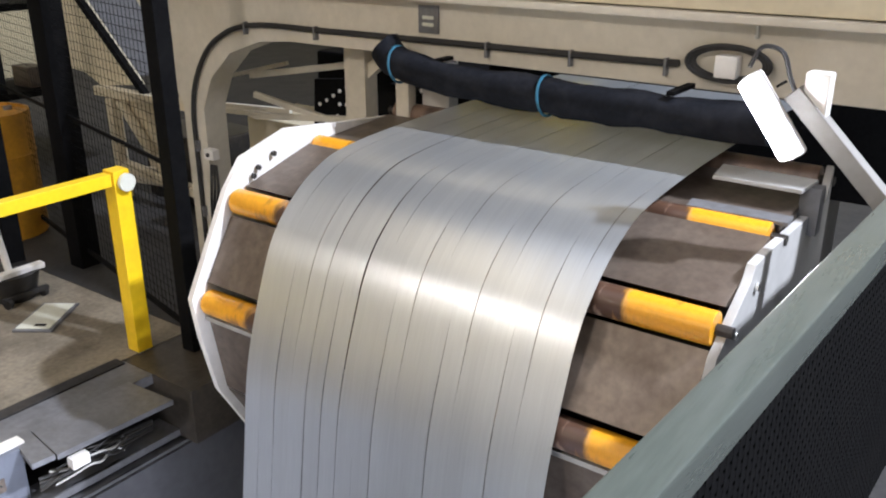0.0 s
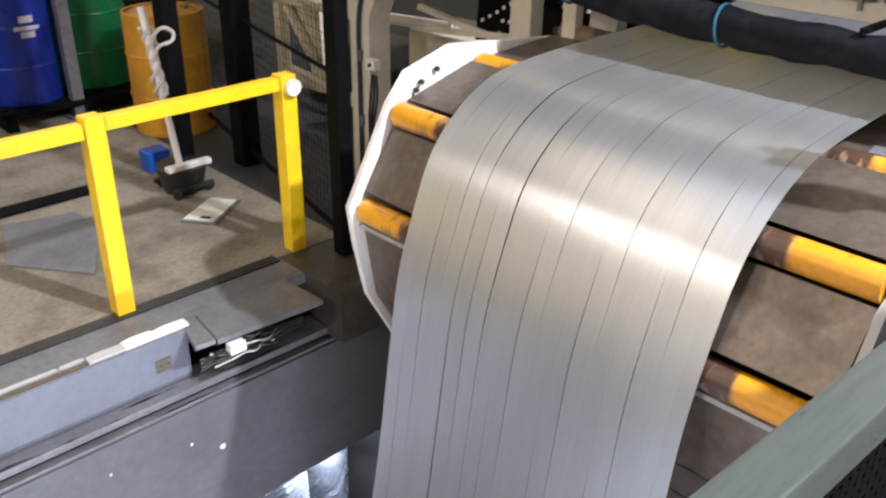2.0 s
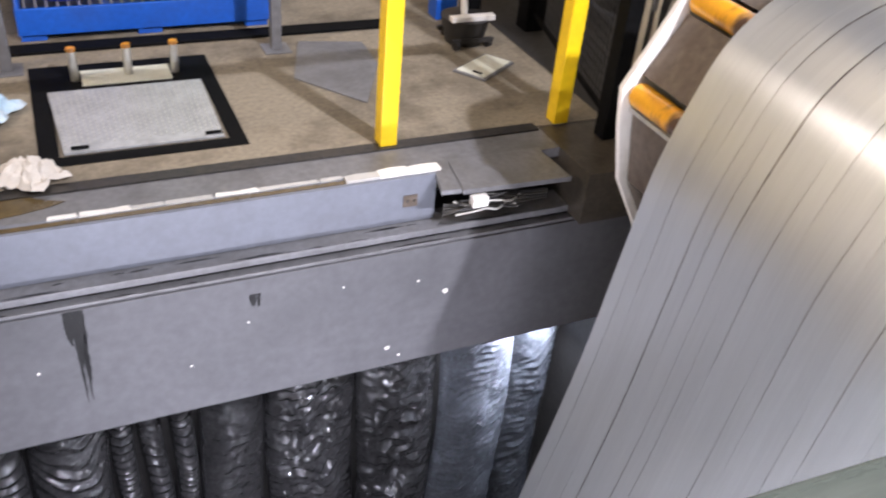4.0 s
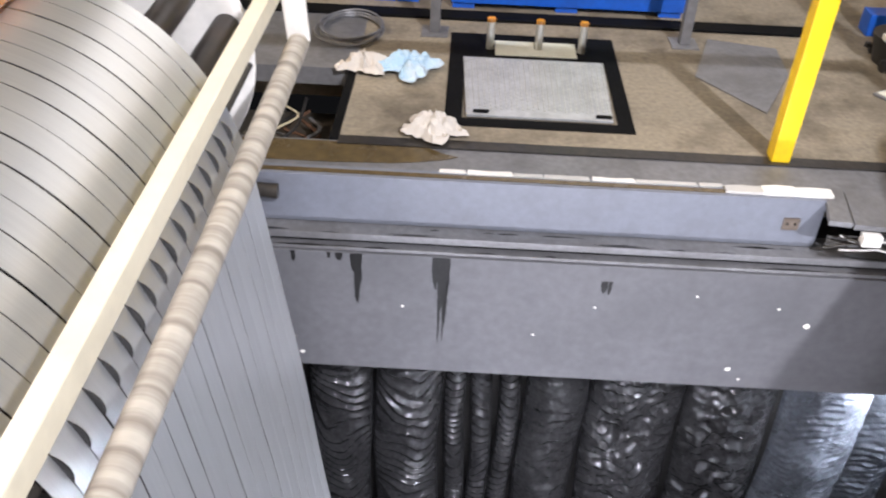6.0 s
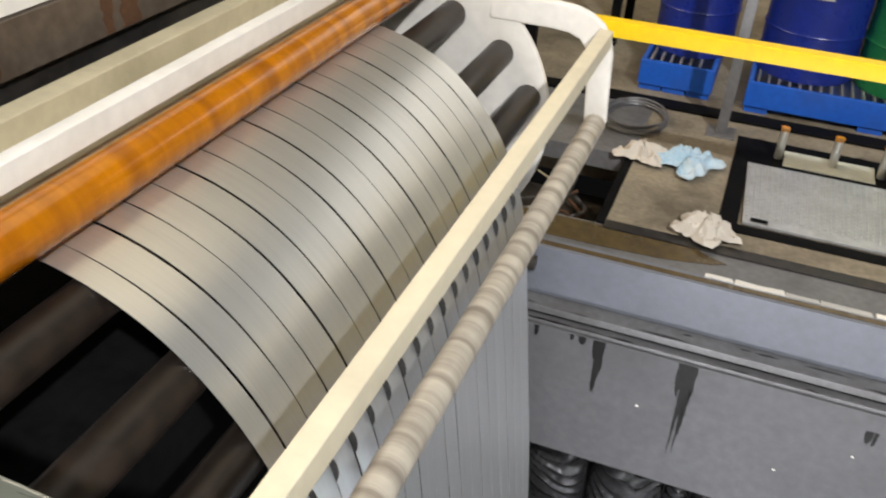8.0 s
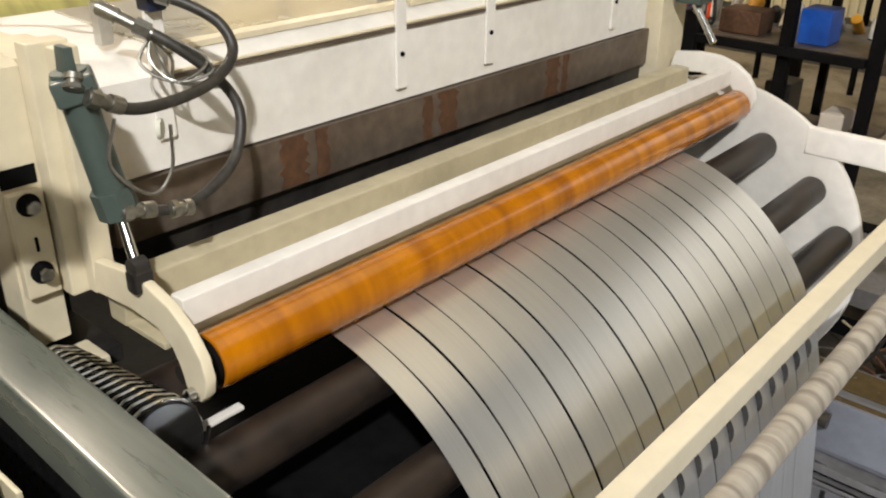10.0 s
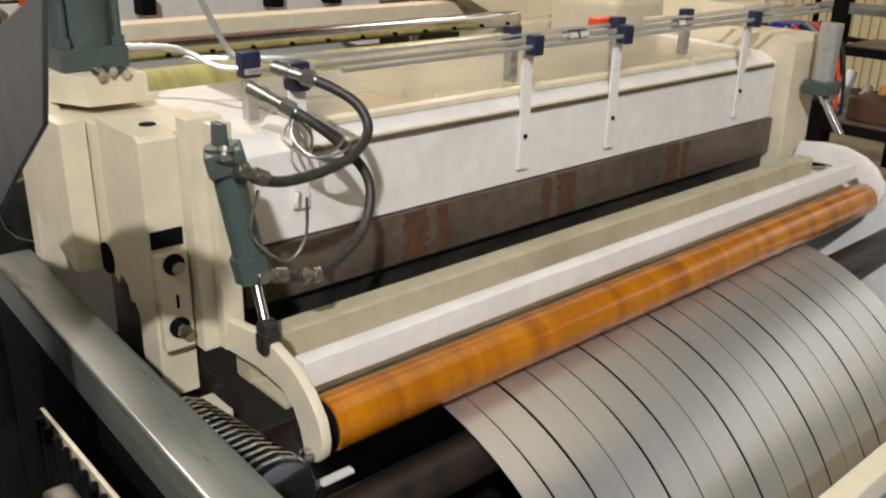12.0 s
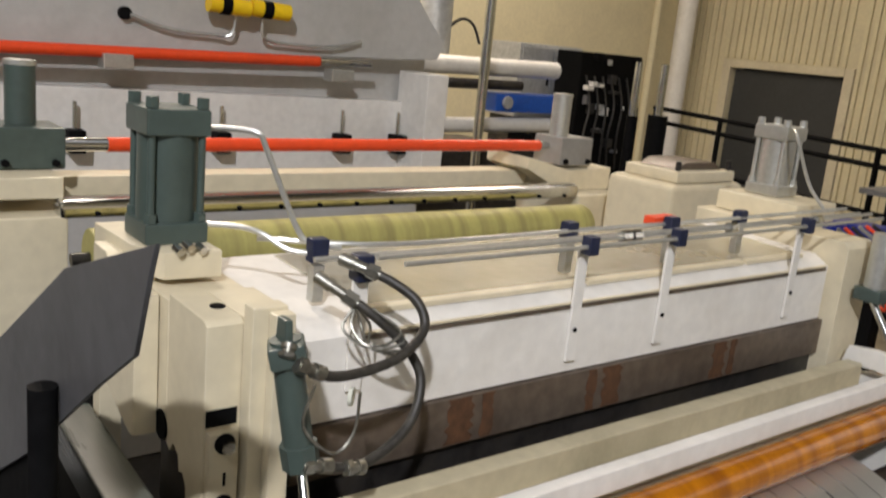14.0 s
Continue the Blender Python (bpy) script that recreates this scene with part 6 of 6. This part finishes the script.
for y in (1.18, 1.9, 2.62, 3.0):
    s_ = part("lever", rod(B(), (-4.50, y, 1.72), (-4.50, y, 1.86), 0.010, 8), "chrome", bf, "sensor bracket")
    part("holder", bx(B(), -4.54, -4.44, y - 0.04, y + 0.04, 1.62, 1.73, 0.01), "black", s_, "black holder")
for y, z in ((1.88, 2.352), (2.10, 2.352)):
    v = part("valve", rod(B(), (-4.40, y - 0.11, z + 0.01), (-4.40, y + 0.10, z), 0.042, 20), "yellow", bf, "yellow valve cylinder")
    part("band", rod(B(), (-4.40, y - 0.05, z + 0.006), (-4.40, y + 0.0, z + 0.003), 0.044, 20), "black", v, "black band")
part("thin_pipe", pipe(B(), [(-4.47, 1.42, 2.27), (-4.46, 1.6, 2.22), (-4.46, 1.83, 2.21), (-4.44, 1.91, 2.22), (-4.43, 1.93, 2.315)], 0.009, 8), "pipe", bf)
part("thin_pipe", pipe(B(), [(-4.43, 2.07, 2.315), (-4.44, 2.09, 2.22), (-4.46, 2.22, 2.195), (-4.46, 2.5, 2.20), (-4.47, 2.69, 2.24)], 0.009, 8), "pipe", bf)
part("port", rod(B(), (-4.50, 1.40, 2.275), (-4.47, 1.40, 2.275), 0.03, 16), "black", bf)
part("end_column", bx(B(), -4.6, -4.3, 3.05, 3.2, 1.4, 2.1, 0.01), "white", bf)

# things beyond the far end of the line
for x, y, z0, z1, r, mt, nm, lb in ((-4.3, 3.455, 0.0, 3.2, 0.030, "chrome", "chrome_post", "bright chrome upright post"),
                                    (-9.05, 11.35, 0.0, 8.55, 0.15, "white", "wall_pipe", "thick pale pipe upright in the hall corner"),
                                    (-9.25, 10.9, 0.0, 8.55, 0.06, "plaster", "wall_pipe", "thin cream pipe upright on the hall wall"),
                                    (-4.78, 5.4, 0.0, 1.87, 0.045, "black", "black_post", "black painted upright steel post"),
                                    (-4.53, 5.4, 0.0, 1.90, 0.075, "black", "black_post", "black painted upright steel post"),
                                    (-4.78, 5.4, 1.8705, 2.28, 0.030, "chrome", "bright_rod", "bright upright rod on a black post"),
                                    (-4.53, 5.4, 1.9005, 2.28, 0.030, "chrome", "bright_rod", "bright upright rod on a black post")):
    solo(nm, rod(B(), (x, y, z0 if z0 else 0.001), (x, y, z1), r, 18), mt, lb, "pipe" if "pipe" in nm else "post", (x, y, z0))
fr2 = thing("far_machine", (-6.2, 4.9, 0), "far machine with white rolls, a blue beam and dark cabinets", "machine")
part("covered_roll", rod(B(), (-5.6, 3.6, 2.12), (-5.6, 5.32, 2.14), 0.07, 24), "white", fr2, "white covered roll")
part("shaft", rod(B(), (-5.55, 3.6, 1.99), (-5.55, 4.9, 2.0), 0.04, 16), "greasy", fr2, "dark shaft")
part("covered_roll", rod(B(), (-5.6, 3.6, 1.66), (-5.6, 5.35, 1.69), 0.06, 24), "white", fr2, "white covered roll")
part("blue_beam", bx(B(), -5.7, -5.5, 4.62, 5.40, 1.79, 1.94, 0.02), "blue", fr2, "blue painted beam")
part("blue_cap", rod(B(), (-5.49, 4.72, 1.87), (-5.47, 4.72, 1.87), 0.05, 16), "tin", fr2)
part("frame_leg", bx(B(), -5.7, -5.5, 4.95, 5.05, 0, 1.62, 0.01), "black", fr2)
part("tank", rod(B(), (-5.9, 4.25, 2.2), (-5.9, 4.25, 2.62), 0.13, 24), "tin", fr2, "grey round tank")
part("tank_pipe", pipe(B(), [(-5.88, 4.36, 2.40), (-5.88, 4.5, 2.48), (-5.88, 4.62, 2.44), (-5.88, 4.7, 2.3)], 0.012, 8), "rubber", fr2, "black looping pipe")
part("base", bx(B(), -6.4, -5.4, 3.5, 5.0, 0, 1.5, 0.02), "greasy", fr2)
cbn = thing("control_cabinet", (-7.15, 6.5, 0), "grey control cabinet with two doors on a dark stand", "cabinet")
part("case", bx(B(), -7.4, -6.92, 6.10, 6.98, 1.62, 2.36, 0.01), "tin", cbn)
for y in (6.12, 6.56):
    dr = part("door", bx(B(), -6.918, -6.90, y, y + 0.41, 1.65, 2.33, 0.006), "tin", cbn)
    part("handle", bx(B(), -6.899, -6.885, y + 0.36, y + 0.38, 1.95, 2.05), "black", dr)
part("stand", bx(B(), -7.35, -6.95, 6.15, 6.93, 0.001, 1.615, 0.01), "greasy", cbn, "dark stand")
ebn = thing("electrical_rack", (-6.6, 6.95, 0), "open black electrical rack full of relays and leads", "electrical rack")
part("frame", bx(B(), -6.8, -6.45, 6.50, 7.40, 0.001, 2.33, 0.01), "black", ebn)
rnd = random.Random(31)
for k in range(26):
    y, z = rnd.uniform(6.54, 7.28), rnd.uniform(1.1, 2.27)
    part("relay", bx(B(), -6.449, -6.40 + 0.02 * rnd.random(), y, y + rnd.uniform(0.04, 0.12), z, z + rnd.uniform(0.03, 0.10), 0.003), rnd.choice(["rubber", "tin", "greysteel", "white", "black", "panelgrey"]), ebn)
for k in range(7):
    y = 6.56 + 0.12 * k
    part("lead", pipe(B(), [(-6.42, y, 2.1), (-6.37, y + 0.05, 1.8), (-6.36, y + 0.02 * (k % 3), 1.5), (-6.39, y + 0.08, 1.15)], 0.012, 6), "rubber", ebn)
hr = thing("black_handrail", (-5, 8, 0), "black tubular handrail in front of the hall wall", "handrail")
for z in (1.20, 1.64, 1.79):
    part("rail", rod(B(), (-6.85, 8.2, z), (-1.6, 8.3, z - 0.19), 0.025, 10), "black", hr)
for k in range(7):
    x = -6.82 + 0.87 * k
    part("upright", rod(B(), (x, 8.2 + 0.016 * k, 0.001), (x, 8.2 + 0.016 * k, 1.80 - 0.03 * k), 0.028, 10), "black", hr)
ed = thing("end_drive", (-2.6, 3.2, 0), "cream gearbox casing beside the press", "gearbox")
part("casing", bx(B(), -2.75, -2.4, 2.90, 3.40, 0.0, 1.815, 0.03), "cream", ed)
part("top_plate", bx(B(), -2.70, -2.42, 2.95, 3.34, 1.817, 1.865, 0.008), "cream", ed)
part("lid", slab(B(), [(2.99, 1.867), (3.30, 1.867), (3.24, 1.895), (3.05, 1.895)], "x", -2.66, -2.46, 0.003), "brownsteel", ed)
for y in (2.97, 3.31):
    part("lifting_eye", rod(B(), (-2.44, y, 1.867), (-2.44, y, 1.905), 0.012, 10), "greasy", ed)
vs = thing("valve_stack", (-1.9, 3.2, 0), "blue and black valve rack with looping hoses and gauges", "valve rack")
part("rack", bx(B(), -2.0, -1.8, 3.35, 3.5, 0.0, 1.75, 0.01), "drumblue", vs, "dark blue rack")
part("panel", bx(B(), -1.85, -1.7, 3.1, 3.3, 0.9, 1.5, 0.01), "black", vs)
for k in range(6):
    part("hose", pipe(B(), [(-1.75, 3.0 + 0.05 * k, 1.78), (-1.68, 3.06 + 0.05 * k, 1.70), (-1.66, 3.1 + 0.05 * k, 1.60 - 0.03 * k), (-1.74, 3.12 + 0.05 * k, 1.5)], 0.007, 6), ("pipe", "red", "rubber")[k % 3], vs)
for k in range(3):
    part("gauge", rod(B(), (-1.70, 3.12 + 0.07 * k, 1.62), (-1.685, 3.12 + 0.07 * k, 1.62), 0.025, 14), "chrome", vs)

# dark stand of shelving behind the far end of the guide
bs = thing("shelf_stand", (-2.1, 5.3, 0), "black steel shelf stand with brown boards", "shelf stand")
for x in (-2.62, -2.05, -1.55):
    part("post", bx(B(), x - 0.035, x + 0.035, 5.25, 5.32, 0.004, 2.3, 0.005), "black", bs)
for z in (0.45, 0.95, 1.4):
    part("board", bx(B(), -2.58, -1.52, 5.325, 5.75, z, z + 0.035, 0.003), "brownsteel", bs, "brown stained board")
    part("front_rail", bx(B(), -2.58, -1.58, 5.20, 5.245, z - 0.01, z + 0.04, 0.003), "black", bs)
for k, (x, z, w, h, mt) in enumerate(((-2.45, 0.487, 0.22, 0.18, "drumyellow"), (-2.1, 0.487, 0.16, 0.25, "greasy"), (-1.75, 0.487, 0.14, 0.12, "rag"), (-2.4, 0.987, 0.26, 0.14, "rust"), (-1.95, 0.987, 0.18, 0.2, "blue"), (-2.2, 1.437, 0.3, 0.12, "rag"))):
    solo("stored_box", bx(B(), x - w / 2, x + w / 2, 5.40, 5.62, z, z + h, 0.01), mt, "worn box standing on the shelf stand", "box", (x, 5.5, z), "boxes on the shelf stand")

# clutter behind the far end of the guide
sg = thing("steel_bench", (-2.2, 6.6, 0), "dark steel bench and shelves cluttered behind the guard rail", "bench")
part("bench_top", bx(B(), -3.4, -1.1, 6.2, 6.9, 0.80, 0.86, 0.006), "greysteel", sg)
for x in (-3.3, -2.3, -1.2):
    part("leg", bx(B(), x - 0.03, x + 0.03, 6.22, 6.28, 0.001, 0.80), "black", sg)
    part("upright", bx(B(), x - 0.03, x + 0.03, 6.85, 6.9, 0.001, 2.4), "black", sg)
part("shelf", bx(B(), -3.4, -1.1, 6.4, 6.84, 1.5, 1.54), "greysteel", sg)
rnd = random.Random(5)
for k in range(16):
    x, h = -3.3 + 0.14 * k, rnd.uniform(0.08, 0.25)
    solo("tin_can", rod(B(), (x, 6.5 + rnd.uniform(-0.15, 0.15), 0.861), (x, 6.5, 0.861 + h), rnd.uniform(0.03, 0.06), 14),
         rnd.choice(["rag", "tin", "blue", "drumyellow", "rubber"]), "small container standing on the steel bench", "container", (x, 6.5, 0.861), "containers on the bench")

# ---------------------------------------------------------------- guard before the camera
gb = thing("machine_guard", (0.6, 0.42, 0), "grey-green painted guard beam with black perforated panels", "guard")
yaw = -0.036
part("beam", bar(B(), (-2.0, 0.425 - yaw * 2.0, 1.44), (3.4, 0.425 + yaw * 3.4, 1.44), 0.08, 0.08, 0.008), "green", gb)
for x0, x1 in ((0.95, 3.3), (-1.9, -0.55)):
    bm = B()
    n = int((x1 - x0) / 0.03)
    for i in range(n):
        x = x0 + i * 0.03
        y = 0.425 + yaw * x
        bx(bm, x, x + 0.021, y - 0.003, y + 0.003, 0.3, 1.395)
    for k in range(36):
        z = 0.32 + 0.03 * k
        bar(bm, (x0, 0.425 + yaw * x0, z), (x1, 0.425 + yaw * x1, z), 0.005, 0.021, 0)
    # Added sheet: blocks the lit background that would show through the holes.
    part("backing_plate", bar(B(), (x0, 0.437 + yaw * x0, 0.85), (x1, 0.437 + yaw * x1, 0.85), 0.004, 1.08, 0), "black", gb, "added black sheet that keeps light out of the holes")
    tagged(part("perforated_panel", bm, "black", gb, "black perforated steel panel"), kind="stuff")
rb = thing("guard_grille", (-1.3, 0.40, 1.3), "olive cream plate behind black bars beside the guard beam", "guard grille")
for k in range(10):
    x = -1.50 + 0.036 * k
    part("rib", rod(B(), (x, 0.375, 1.385), (x + 0.03, 0.37, 1.20), 0.006, 10), "black", rb, "black upright bar")
part("core", bx(B(), -1.53, -1.13, 0.384, 0.392, 1.22, 1.385, 0.002), "olivecream", rb, "olive cream plate behind the bars")
gp = thing("guard_sign_plate", (-1.5, 0.32, 1.48), "grey bent steel plate on a guard post", "steel plate")
part("plate", slab(B(), [(-1.015, 2.072), (-1.03, 2.04), (-1.07, 1.94), (-1.185, 1.865), (-1.55, 1.612), (-1.76, 1.485), (-2.2, 1.22), (-2.2, 1.47), (-1.735, 1.736), (-1.33, 1.965)], "y", 0.315, 0.321, 0.001), "platedark", gp, "smooth grey plate")
part("post", rod(B(), (-1.36, 0.295, 1.484), (-1.36, 0.295, 1.80), 0.019, 18), "black", gp, "black round post")
part("hinge", bx(B(), -1.22, -1.14, 0.29, 0.33, 1.42, 1.45, 0.01), "greasy", gp)
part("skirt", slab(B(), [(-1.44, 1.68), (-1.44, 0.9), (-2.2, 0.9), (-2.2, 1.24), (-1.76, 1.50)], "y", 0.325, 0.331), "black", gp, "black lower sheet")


def motions():
    step = 0.1
    for ob, r, way in SPIN:
        o = ob.location.copy()
        turn = way * math.degrees(SPEED / r) * step
        rows = [(k * step, pose(o.x, o.y, o.z, 0, (turn * k) % 360, 0)) for k in range(141)]
        walk(ob, rows)


motions()
